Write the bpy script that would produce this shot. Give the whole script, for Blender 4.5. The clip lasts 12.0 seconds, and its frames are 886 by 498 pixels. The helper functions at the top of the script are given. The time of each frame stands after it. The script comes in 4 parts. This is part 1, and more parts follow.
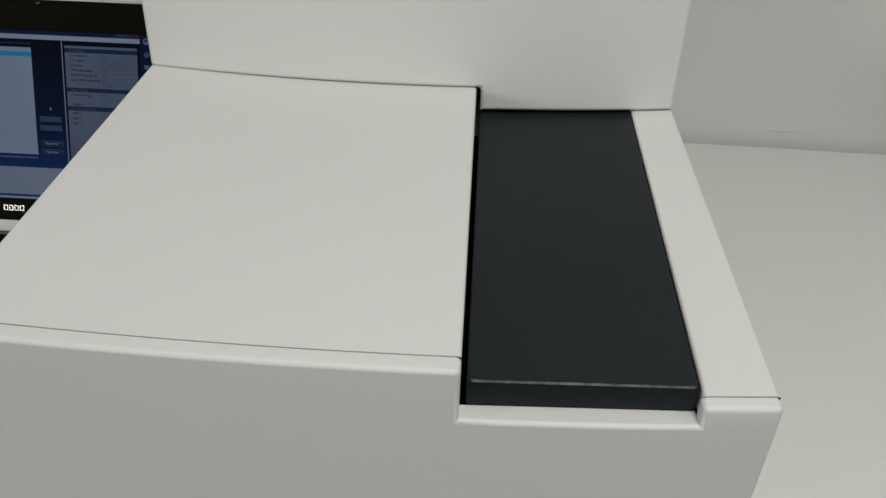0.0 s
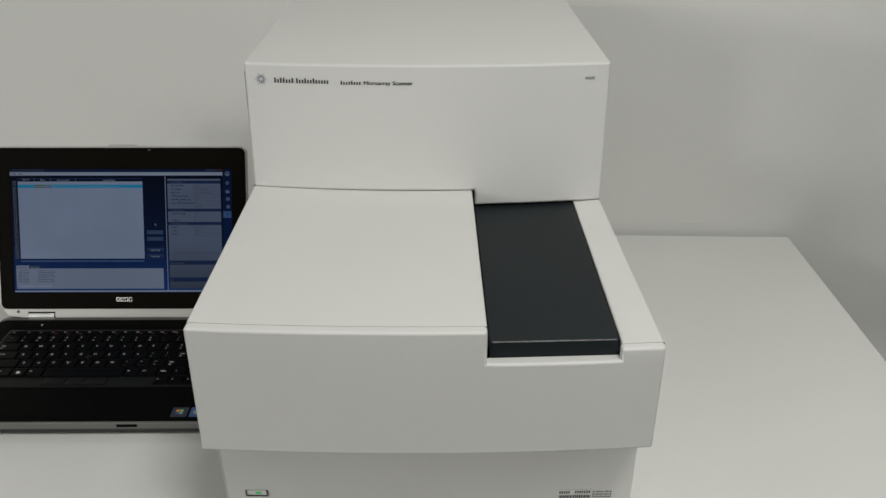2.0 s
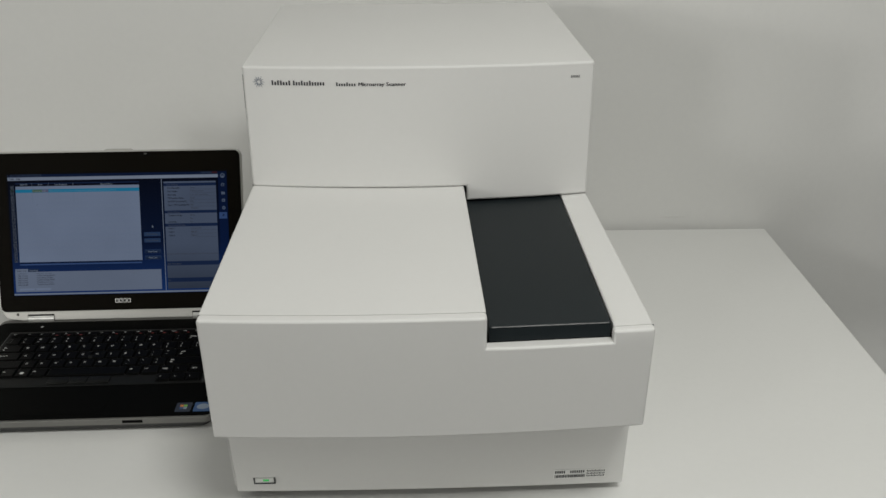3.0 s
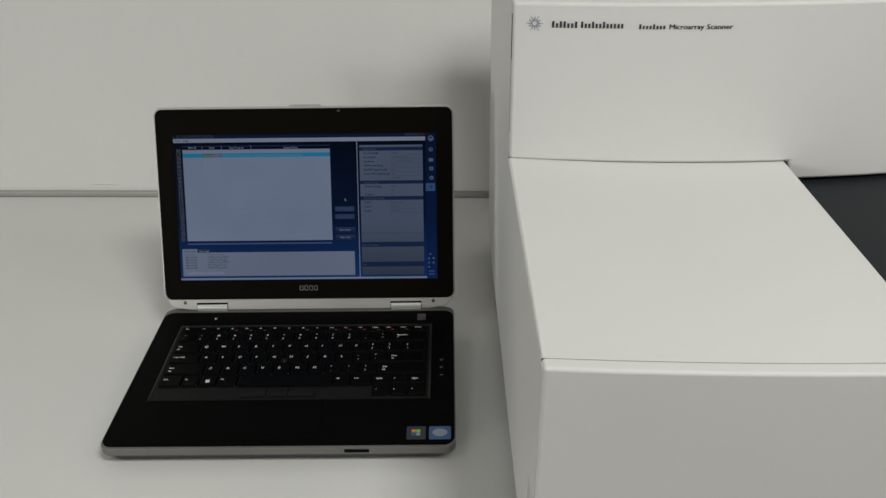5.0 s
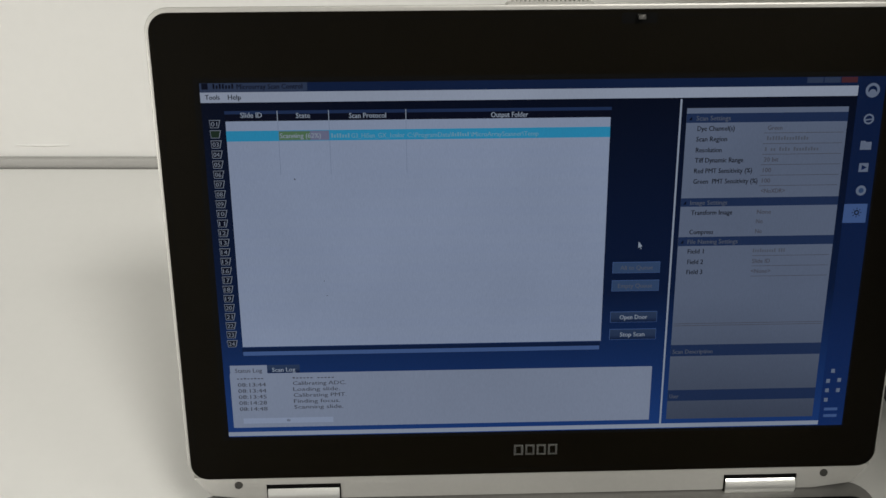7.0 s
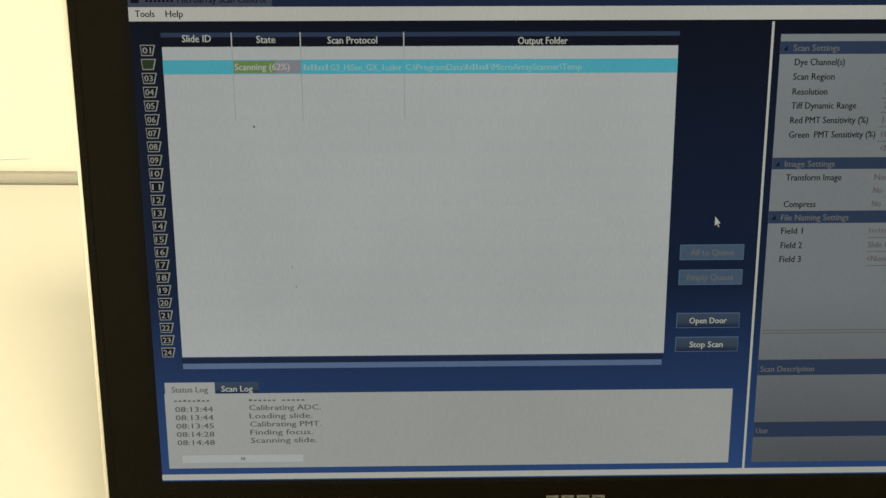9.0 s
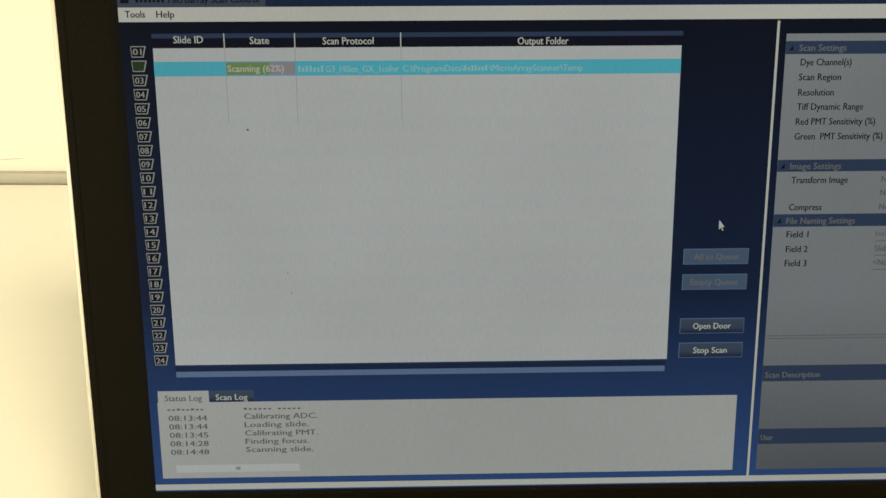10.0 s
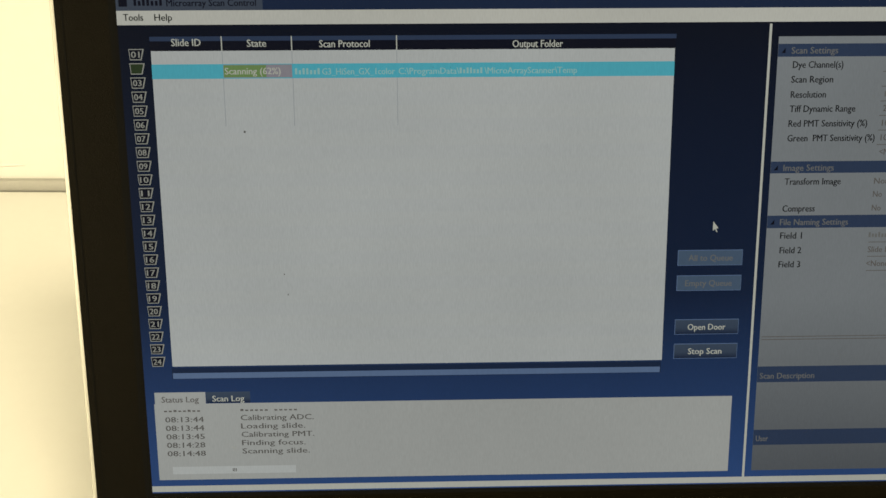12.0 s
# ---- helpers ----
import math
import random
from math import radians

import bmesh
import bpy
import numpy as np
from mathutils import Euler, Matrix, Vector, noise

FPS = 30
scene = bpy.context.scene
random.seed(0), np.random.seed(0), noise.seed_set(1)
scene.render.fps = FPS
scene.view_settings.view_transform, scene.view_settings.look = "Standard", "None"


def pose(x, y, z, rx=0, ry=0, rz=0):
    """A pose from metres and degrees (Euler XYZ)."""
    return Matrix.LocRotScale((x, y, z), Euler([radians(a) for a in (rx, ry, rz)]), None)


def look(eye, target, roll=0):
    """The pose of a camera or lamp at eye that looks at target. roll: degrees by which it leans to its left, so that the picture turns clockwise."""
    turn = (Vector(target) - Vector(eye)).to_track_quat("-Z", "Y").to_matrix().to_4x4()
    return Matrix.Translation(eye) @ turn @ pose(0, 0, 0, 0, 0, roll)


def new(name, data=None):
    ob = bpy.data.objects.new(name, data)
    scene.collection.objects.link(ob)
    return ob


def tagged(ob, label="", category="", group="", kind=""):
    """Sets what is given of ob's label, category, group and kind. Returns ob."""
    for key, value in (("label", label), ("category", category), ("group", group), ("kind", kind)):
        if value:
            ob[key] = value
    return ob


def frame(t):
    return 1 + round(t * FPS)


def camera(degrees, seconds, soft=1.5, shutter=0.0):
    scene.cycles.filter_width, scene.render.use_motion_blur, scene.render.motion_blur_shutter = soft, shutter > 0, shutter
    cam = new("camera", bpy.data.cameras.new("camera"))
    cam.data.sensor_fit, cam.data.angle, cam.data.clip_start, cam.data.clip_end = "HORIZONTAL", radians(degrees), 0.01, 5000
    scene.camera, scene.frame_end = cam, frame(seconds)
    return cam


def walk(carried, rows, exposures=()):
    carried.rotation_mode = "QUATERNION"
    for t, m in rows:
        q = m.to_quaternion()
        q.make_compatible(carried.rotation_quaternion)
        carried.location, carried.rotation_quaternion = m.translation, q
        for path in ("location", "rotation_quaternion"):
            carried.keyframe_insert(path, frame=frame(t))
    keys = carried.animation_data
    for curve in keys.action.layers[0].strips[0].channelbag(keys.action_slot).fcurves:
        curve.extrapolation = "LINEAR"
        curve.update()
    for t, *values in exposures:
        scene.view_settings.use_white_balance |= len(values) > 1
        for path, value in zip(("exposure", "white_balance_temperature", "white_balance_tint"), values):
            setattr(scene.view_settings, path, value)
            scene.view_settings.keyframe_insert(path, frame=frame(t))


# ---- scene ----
cam = camera(55.8, 12.0, soft=1.5)
PATH = [
    (0, (0.001, -0.61, 1.255), (-0.062, 1.094, 0.209), 1.9),
    (0.5, (-0.069, -0.772, 1.298), (0.02, 1.017, 0.408), 1.5),
    (1, (-0.086, -0.86, 1.328), (0.049, 0.959, 0.506), 1.7),
    (1.5, (-0.06, -0.903, 1.337), (0.019, 0.938, 0.559), 0.9),
    (2, (-0.046, -0.931, 1.341), (-0.022, 0.914, 0.57), 0.2),
    (2.5, (-0.059, -0.957, 1.347), (-0.002, 0.891, 0.584), 0.2),
    (2.7, (-0.061, -0.969, 1.346), (0.001, 0.88, 0.587), -0.1),
    (4.3, (-0.197, -0.966, 1.335), (-0.015, 0.847, 0.51), 1.1),
    (4.5, (-0.236, -0.927, 1.321), (-0.048, 0.88, 0.485), 1.4),
    (4.8, (-0.287, -0.811, 1.305), (-0.205, 0.989, 0.437), 0.5),
    (5, (-0.315, -0.738, 1.308), (-0.332, 1.05, 0.412), -0.8),
    (5.5, (-0.377, -0.582, 1.281), (-0.472, 1.173, 0.326), -1.6),
    (6, (-0.446, -0.424, 1.255), (-0.58, 1.295, 0.243), -2.8),
    (6.2, (-0.506, -0.357, 1.233), (-0.536, 1.354, 0.199), -1.3),
    (6.5, (-0.534, -0.264, 1.19), (-0.485, 1.426, 0.122), -0.1),
    (7, (-0.543, -0.15, 1.13), (-0.496, 1.526, 0.039), -0.0),
    (7.2, (-0.541, -0.128, 1.109), (-0.506, 1.571, 0.053), 0.1),
    (7.5, (-0.542, -0.107, 1.08), (-0.505, 1.628, 0.085), 0.3),
    (7.7, (-0.538, -0.097, 1.066), (-0.535, 1.671, 0.13), 0.1),
    (9.3, (-0.542, -0.077, 1.047), (-0.504, 1.674, 0.083), 0.2),
    (9.5, (-0.542, -0.074, 1.047), (-0.502, 1.676, 0.078), 0.3),
    (10, (-0.542, -0.074, 1.047), (-0.504, 1.678, 0.082), -0.0),
    (10.5, (-0.54, -0.077, 1.047), (-0.511, 1.678, 0.089), -0.1),
    (11, (-0.541, -0.073, 1.046), (-0.506, 1.685, 0.093), 0.0),
    (11.5, (-0.542, -0.075, 1.046), (-0.501, 1.682, 0.091), 0.1),
    (12, (-0.541, -0.077, 1.045), (-0.5, 1.687, 0.102), 0.0),
]
EXPOSURES = [
    (0.0, -0.52, 6500, 9), (2.7, -0.49, 6500, 8), (4.3, -0.4, 6500, 8), (5.5, -0.32, 6500, 10), (6.5, 0.02, 6500, 11), (6.9, 0.15, 6600, 10),
    (7.3, 0.48, 7600, 8), (7.7, 0.74, 9200, 4), (9.3, 0.88, 11200, 0), (12.0, 0.88, 11200, 0),
]
walk(cam, [(t, look(eye, target, roll)) for t, eye, target, roll in PATH], EXPOSURES)

# ---- light: overhead key lamp and two added fills in a large lab room ----
world = bpy.data.worlds.new("world")
world.use_nodes = True
world.node_tree.nodes["Background"].inputs[0].default_value = (0.8, 0.85, 0.9, 1)
world.node_tree.nodes["Background"].inputs[1].default_value = 0.02
scene.world = world
CEIL = 2.75


def overhead_light(x, y, sx, sy, watts, colour=(0.99, 0.98, 0.945)):
    lamp = bpy.data.lights.new("key_fill_light", "AREA")
    lamp.shape, lamp.size, lamp.size_y = "RECTANGLE", sx, sy
    lamp.energy, lamp.color = watts, colour
    ob = new("key_fill_light", lamp)
    ob.matrix_world = pose(x, y, CEIL - 0.02)
    return ob


overhead_light(0.36, -1.20, 0.6, 0.6, 41)
# two unseen fill lamps added to brighten the right wall and left table
overhead_light(1.9, -1.2, 1.2, 0.6, 20)
overhead_light(-1.75, -1.1, 0.6, 0.6, 6)

# daylight from two windows in the far wall: left, right, sill, head, watts
WINDOWS = [(-6.30, -5.45, 1.55, 2.15, 150), (-3.60, -2.90, 1.55, 2.15, 52)]
for x0, x1, z0, z1, watts in WINDOWS:
    daylight = bpy.data.lights.new("window_daylight", "AREA")
    daylight.shape, daylight.size, daylight.size_y = "RECTANGLE", x1 - x0, z1 - z0
    daylight.energy, daylight.color = watts, (1.0, 0.985, 0.955)
    new("window_daylight", daylight).matrix_world = pose((x0 + x1) / 2, -5.10, (z0 + z1) / 2, 90, 0, 0)

# ---- materials ----


def material(name, colour, rough=0.5, metal=0.0, vary=0.06, scale=40, bump=0.0, bump_scale=400, spec=0.5, stain=0.0):
    """A surface with grain and broad patches of slightly different tone."""
    m = bpy.data.materials.new(name)
    m.use_nodes = True
    nt = m.node_tree
    b = nt.nodes["Principled BSDF"]
    b.inputs["Roughness"].default_value, b.inputs["Metallic"].default_value = rough, metal
    b.inputs["Specular IOR Level"].default_value = spec
    co = nt.nodes.new("ShaderNodeTexCoord")
    fine, broad = nt.nodes.new("ShaderNodeTexNoise"), nt.nodes.new("ShaderNodeTexNoise")
    fine.inputs["Scale"].default_value, broad.inputs["Scale"].default_value = scale * 8, scale * 0.15
    fine.inputs["Detail"].default_value, broad.inputs["Detail"].default_value = 3, 5
    for n in (fine, broad):
        nt.links.new(co.outputs["Object"], n.inputs["Vector"])
    add = nt.nodes.new("ShaderNodeMath")
    add.operation = "MULTIPLY_ADD"
    nt.links.new(fine.outputs["Fac"], add.inputs[0])
    add.inputs[1].default_value = 0.35
    nt.links.new(broad.outputs["Fac"], add.inputs[2])
    ramp = nt.nodes.new("ShaderNodeMapRange")
    ramp.inputs["From Min"].default_value, ramp.inputs["From Max"].default_value = 0.4, 0.95
    ramp.inputs["To Min"].default_value, ramp.inputs["To Max"].default_value = 1 - vary, 1 + vary
    nt.links.new(add.outputs[0], ramp.inputs["Value"])
    mul = nt.nodes.new("ShaderNodeVectorMath")
    mul.operation = "SCALE"
    mul.inputs[0].default_value = colour[:3]
    nt.links.new(ramp.outputs["Result"], mul.inputs["Scale"])
    nt.links.new(mul.outputs["Vector"], b.inputs["Base Color"])
    r2 = nt.nodes.new("ShaderNodeMapRange")
    r2.inputs["To Min"].default_value, r2.inputs["To Max"].default_value = max(rough - 0.07, 0.03), min(rough + 0.07, 1)
    nt.links.new(broad.outputs["Fac"], r2.inputs["Value"])
    nt.links.new(r2.outputs["Result"], b.inputs["Roughness"])
    if bump:
        bn = nt.nodes.new("ShaderNodeTexNoise")
        bn.inputs["Scale"].default_value, bn.inputs["Detail"].default_value = bump_scale, 3
        nt.links.new(co.outputs["Object"], bn.inputs["Vector"])
        bu = nt.nodes.new("ShaderNodeBump")
        bu.inputs["Strength"].default_value, bu.inputs["Distance"].default_value = bump, 0.001
        nt.links.new(bn.outputs["Fac"], bu.inputs["Height"])
        nt.links.new(bu.outputs["Normal"], b.inputs["Normal"])
    return m


def worn(name, dark, light, scale):
    """Dark plastic with light specks, for rubbed wear and an edge highlight."""
    m = material(name, dark, 0.45)
    nt = m.node_tree
    b = nt.nodes["Principled BSDF"]
    co = nt.nodes.new("ShaderNodeTexCoord")
    n = nt.nodes.new("ShaderNodeTexNoise")
    n.inputs["Scale"].default_value, n.inputs["Detail"].default_value = scale, 6
    nt.links.new(co.outputs["Object"], n.inputs["Vector"])
    r = nt.nodes.new("ShaderNodeValToRGB")
    r.color_ramp.elements[0].position, r.color_ramp.elements[0].color = 0.42, (*dark, 1)
    r.color_ramp.elements[1].position, r.color_ramp.elements[1].color = 0.68, (*light, 1)
    nt.links.new(n.outputs["Fac"], r.inputs["Fac"])
    nt.links.new(r.outputs["Color"], b.inputs["Base Color"])
    return m


SCREEN = 0.62


def glow(name, colour, strength=1.0, top=None):
    """A lit part of the display: emission under a matt screen film. top: colour at the upper edge."""
    m = bpy.data.materials.new(name)
    m.use_nodes = True
    nt = m.node_tree
    b = nt.nodes["Principled BSDF"]
    b.inputs["Base Color"].default_value = (0.0012, 0.0012, 0.0014, 1)
    b.inputs["Roughness"].default_value = 0.4
    b.inputs["Specular IOR Level"].default_value = 0.015
    b.inputs["Emission Color"].default_value = (*colour, 1)
    # uneven backlight: broad clouds and a fine upright grain
    place, grid = nt.nodes.new("ShaderNodeTexCoord"), nt.nodes.new("ShaderNodeMapping")
    cloud, grain = nt.nodes.new("ShaderNodeTexNoise"), nt.nodes.new("ShaderNodeTexNoise")
    grid.inputs["Scale"].default_value = (2600, 500, 500)
    cloud.inputs["Scale"].default_value, cloud.inputs["Detail"].default_value = 11, 2
    grain.inputs["Scale"].default_value, grain.inputs["Detail"].default_value = 1, 1
    nt.links.new(place.outputs["Object"], cloud.inputs["Vector"])
    nt.links.new(place.outputs["Object"], grid.inputs["Vector"])
    nt.links.new(grid.outputs["Vector"], grain.inputs["Vector"])
    both = nt.nodes.new("ShaderNodeMath")
    both.operation = "MULTIPLY_ADD"
    both.inputs[1].default_value = 0.55
    nt.links.new(grain.outputs["Fac"], both.inputs[0])
    nt.links.new(cloud.outputs["Fac"], both.inputs[2])
    level = nt.nodes.new("ShaderNodeMapRange")
    level.inputs["From Min"].default_value, level.inputs["From Max"].default_value = 0.4, 1.15
    level.inputs["To Min"].default_value, level.inputs["To Max"].default_value = strength * SCREEN * 0.88, strength * SCREEN * 1.12
    nt.links.new(both.outputs[0], level.inputs["Value"])
    nt.links.new(level.outputs["Result"], b.inputs["Emission Strength"])
    if top:
        co, sep, r = nt.nodes.new("ShaderNodeTexCoord"), nt.nodes.new("ShaderNodeSeparateXYZ"), nt.nodes.new("ShaderNodeValToRGB")
        nt.links.new(co.outputs["Generated"], sep.inputs[0])
        nt.links.new(sep.outputs["Z"], r.inputs["Fac"])
        r.color_ramp.elements[0].color, r.color_ramp.elements[1].color = (*colour, 1), (*top, 1)
        middle = r.color_ramp.elements.new(0.42)
        middle.color = (*(0.18 * a + 0.82 * b for a, b in zip(colour, top)), 1)
        nt.links.new(r.outputs["Color"], b.inputs["Emission Color"])
    return m


WALL = material("wall_paint", (0.67, 0.668, 0.65), 0.75, vary=0.03, scale=12, bump=0.06, bump_scale=160)
CEILING = material("ceiling_paint", (0.62, 0.62, 0.6), 0.9, vary=0.03, scale=6)
# unseen floor and far walls, toned dark to cut bounced light
FLOOR = material("dark_unseen_floor", (0.12, 0.12, 0.12), 0.45, vary=0.2, scale=15)
FARWALL = material("far_wall_bounce_grey", (0.36, 0.36, 0.35), 0.8, vary=0.04, scale=6)
GAP_SHADE = material("gap_shade_grey", (0.36, 0.355, 0.34), 0.6, vary=0.08, scale=40)
LAMINATE = material("white_laminate", (0.67, 0.67, 0.652), 0.32, vary=0.025, scale=14, bump=0.06, bump_scale=500)
PANE = material("window_glass", (0.6, 0.65, 0.68), 0.1)
STEEL = material("table_leg_steel", (0.5, 0.5, 0.5), 0.35, 0.8)
PLASTIC = material("offwhite_plastic", (0.64, 0.637, 0.622), 0.55, vary=0.02, scale=20, bump=0.05, bump_scale=1500, spec=0.35)
SLAB = material("black_plastic", (0.013, 0.017, 0.019), 0.42, vary=0.2, scale=30, bump=0.15, bump_scale=1500, spec=0.12)
WORN_GLINT = worn("worn_glint_black", (0.015, 0.017, 0.018), (0.042, 0.046, 0.046), 420)
GAP = material("dark_interior", (0.003, 0.003, 0.003), 0.8, spec=0.05)
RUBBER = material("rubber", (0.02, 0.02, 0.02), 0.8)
BUTTON = material("dull_button_metal", (0.09, 0.09, 0.088), 0.4, 0.4)
INK = material("black_print", (0.025, 0.025, 0.03), 0.5)
GREYINK = material("grey_print", (0.2, 0.2, 0.2), 0.5)
BLUEINK = material("dull_blue_print", (0.07, 0.1, 0.16), 0.5)
LABEL = material("label_film", (0.7, 0.7, 0.68), 0.35)
BEZEL = material("black_bezel", (0.0036, 0.0029, 0.0017), 0.38, vary=0.3, scale=40, bump=0.2, bump_scale=2500, spec=0.028)
DECK = material("black_soft_deck", (0.002, 0.0021, 0.0019), 0.5, vary=0.25, scale=40, bump=0.15, bump_scale=2500, spec=0.03)
KEYM = material("black_key", (0.0012, 0.0012, 0.0012), 0.32, vary=0.3, scale=60, bump=0.1, bump_scale=2500, spec=0.06)
TRAY = material("keyboard_tray", (0.008, 0.0083, 0.008), 0.38, vary=0.2, spec=0.10)
FRAME = material("dull_grey_frame", (0.02, 0.02, 0.019), 0.4, 0.4, vary=0.15, scale=60)
SILVER = material("magnesium_silver", (0.42, 0.414, 0.39), 0.42, 0.45, vary=0.06, scale=60, bump=0.06, bump_scale=2500)
CHROME = material("brushed_hinge", (0.6, 0.6, 0.58), 0.3, 0.65, vary=0.05, scale=80)
BAND = material("dark_base_metal", (0.17, 0.168, 0.158), 0.45, 0.5, vary=0.12, scale=60, bump=0.06, bump_scale=2500)
SHELL = material("dark_lower_shell", (0.025, 0.025, 0.025), 0.55)
LEGEND = material("white_legend", (0.7, 0.7, 0.68), 0.5)
REDLEG = material("red_legend", (0.17, 0.028, 0.024), 0.5)
STICKD = material("dark_sticker", (0.015, 0.022, 0.04), 0.3)
STICKB = material("blue_sticker", (0.035, 0.09, 0.22), 0.3)
ORANGE = material("orange_print", (0.6, 0.22, 0.05), 0.4)
LIME = material("green_print", (0.2, 0.45, 0.08), 0.4)
PALE = material("pale_print", (0.24, 0.29, 0.36), 0.4)
SCREW = material("dark_screw", (0.06, 0.058, 0.054), 0.4, 0.5)
MARK = material("dull_metal_mark", (0.34, 0.34, 0.33), 0.22, 1.0)
LEDG = glow("green_led", (0.1, 0.9, 0.2), 0.9)

# ---- building helpers ----


STATE = {"wedge": 0.0}


def part(name, bm, mats, parent=None, label="", smooth=True, weighted=False):
    """Link a bmesh as one mesh object; vertices are in the world's metres."""
    if STATE["wedge"]:
        for v in bm.verts:
            v.co.z += STATE["wedge"] * (v.co.y - LY0)
    bmesh.ops.recalc_face_normals(bm, faces=bm.faces[:])
    if smooth:
        for f in bm.faces:
            f.smooth = True
        for e in bm.edges:
            if len(e.link_faces) == 2 and e.calc_face_angle(0) > radians(38):
                e.smooth = False
    me = bpy.data.meshes.new(name)
    bm.to_mesh(me)
    bm.free()
    for m in (mats if isinstance(mats, (list, tuple)) else [mats]):
        me.materials.append(m)
    ob = new(name, me)
    if parent is not None:
        ob.parent = parent
        if parent.type == "EMPTY":
            ob.matrix_parent_inverse = Matrix.Translation(-parent.location)
    if weighted:
        w = ob.modifiers.new("weighted", "WEIGHTED_NORMAL")
        w.keep_sharp = True
    if label:
        tagged(ob, label)
    return ob


def thing(name, place, label, category, group="", kind=""):
    ob = new(name)
    ob.location = place
    ob.empty_display_size = 0.05
    return tagged(ob, label, category, group, kind)


def hexa(bm, corners):
    """A six-sided block from 4 lower and 4 upper corners, both in turn order."""
    v = [bm.verts.new(c) for c in corners]
    fs = [bm.faces.new([v[i] for i in q]) for q in ((3, 2, 1, 0), (4, 5, 6, 7), (0, 1, 5, 4), (1, 2, 6, 5), (2, 3, 7, 6), (3, 0, 4, 7))]
    return v, fs


def block(bm, x0, x1, y0, y1, z0, z1):
    return hexa(bm, [(x0, y0, z0), (x1, y0, z0), (x1, y1, z0), (x0, y1, z0), (x0, y0, z1), (x1, y0, z1), (x1, y1, z1), (x0, y1, z1)])


def rounded(bm, width, segments=3, keep=lambda c: True, angle=35):
    bmesh.ops.recalc_face_normals(bm, faces=bm.faces[:])
    es = [e for e in bm.edges if len(e.link_faces) == 2 and e.calc_face_angle(0) > radians(angle) and keep((e.verts[0].co + e.verts[1].co) / 2)]
    bmesh.ops.bevel(bm, geom=es, offset=width, segments=segments, profile=0.5, affect="EDGES", clamp_overlap=True)
    return bm


def cells(xs, levels, filled, front, back):
    """A solid of cells along x and up in levels. front, back: (x, level, cell) to (y, z)."""
    bm, pool = bmesh.new(), {}

    def vert(i, k, cell, fn):
        y, z = fn(xs[i], k, cell)
        key = (round(xs[i], 5), round(y, 5), round(z, 5))
        if key not in pool:
            pool[key] = bm.verts.new((xs[i], y, z))
        return pool[key]

    def face(*v):
        v = [a for n, a in enumerate(v) if a is not v[n - 1]]
        if len(set(v)) > 2:
            bm.faces.new(v)

    n = len(xs) - 1
    ok = lambda i, k: 0 <= i < n and 0 <= k < levels and filled((xs[i] + xs[i + 1]) / 2, k)
    for i in range(n):
        c = (xs[i] + xs[i + 1]) / 2
        for k in range(levels):
            if not ok(i, k):
                continue
            f = [vert(i, k, c, front), vert(i + 1, k, c, front), vert(i + 1, k + 1, c, front), vert(i, k + 1, c, front)]
            b = [vert(i, k, c, back), vert(i + 1, k, c, back), vert(i + 1, k + 1, c, back), vert(i, k + 1, c, back)]
            face(*f)
            face(*b[::-1])
            if not ok(i, k - 1):
                face(f[1], f[0], b[0], b[1])
            if not ok(i, k + 1):
                face(f[3], f[2], b[2], b[3])
            if not ok(i - 1, k):
                face(f[0], f[3], b[3], b[0])
            if not ok(i + 1, k):
                face(f[2], f[1], b[1], b[2])
    return bm


def round_plate(bm, x0, x1, y0, y1, r, to_world, t0, t1, seg=6, taper=0.0):
    """A plate with rounded corners in (x, y), from height t0 to t1; to_world places (x, y, t)."""
    ring = []
    for cx, cy, a0 in ((x1 - r, y1 - r, 0), (x0 + r, y1 - r, 90), (x0 + r, y0 + r, 180), (x1 - r, y0 + r, 270)):
        for s in range(seg + 1):
            a = radians(a0 + 90 * s / seg)
            ring.append((cx + r * math.cos(a), cy + r * math.sin(a)))
    cx, cy = (x0 + x1) / 2, (y0 + y1) / 2
    lo = [bm.verts.new(to_world(x, y, t0)) for x, y in ring]
    hi = [bm.verts.new(to_world(x + (taper if x < cx else -taper), y + (taper if y < cy else -taper), t1)) for x, y in ring]
    bm.faces.new(lo[::-1])
    bm.faces.new(hi)
    for i in range(len(ring)):
        j = (i + 1) % len(ring)
        bm.faces.new((lo[i], lo[j], hi[j], hi[i]))


GLYPHS = {}


def glyphs(words):
    """Flat outlines of words in the built-in font: points, faces, and their bounds."""
    if words not in GLYPHS:
        cu = bpy.data.curves.new("words", "FONT")
        cu.body, cu.resolution_u = words, 2
        ob = new("words", cu)
        me = bpy.data.meshes.new_from_object(ob.evaluated_get(bpy.context.evaluated_depsgraph_get()))
        vs = [(v.co.x, v.co.y) for v in me.vertices]
        fs = [tuple(p.vertices) for p in me.polygons]
        bpy.data.objects.remove(ob)
        bpy.data.curves.remove(cu)
        bpy.data.meshes.remove(me)
        xs, ys = [v[0] for v in vs] or [0], [v[1] for v in vs] or [0]
        GLYPHS[words] = (vs, fs, (min(xs), max(xs)))
    return GLYPHS[words]


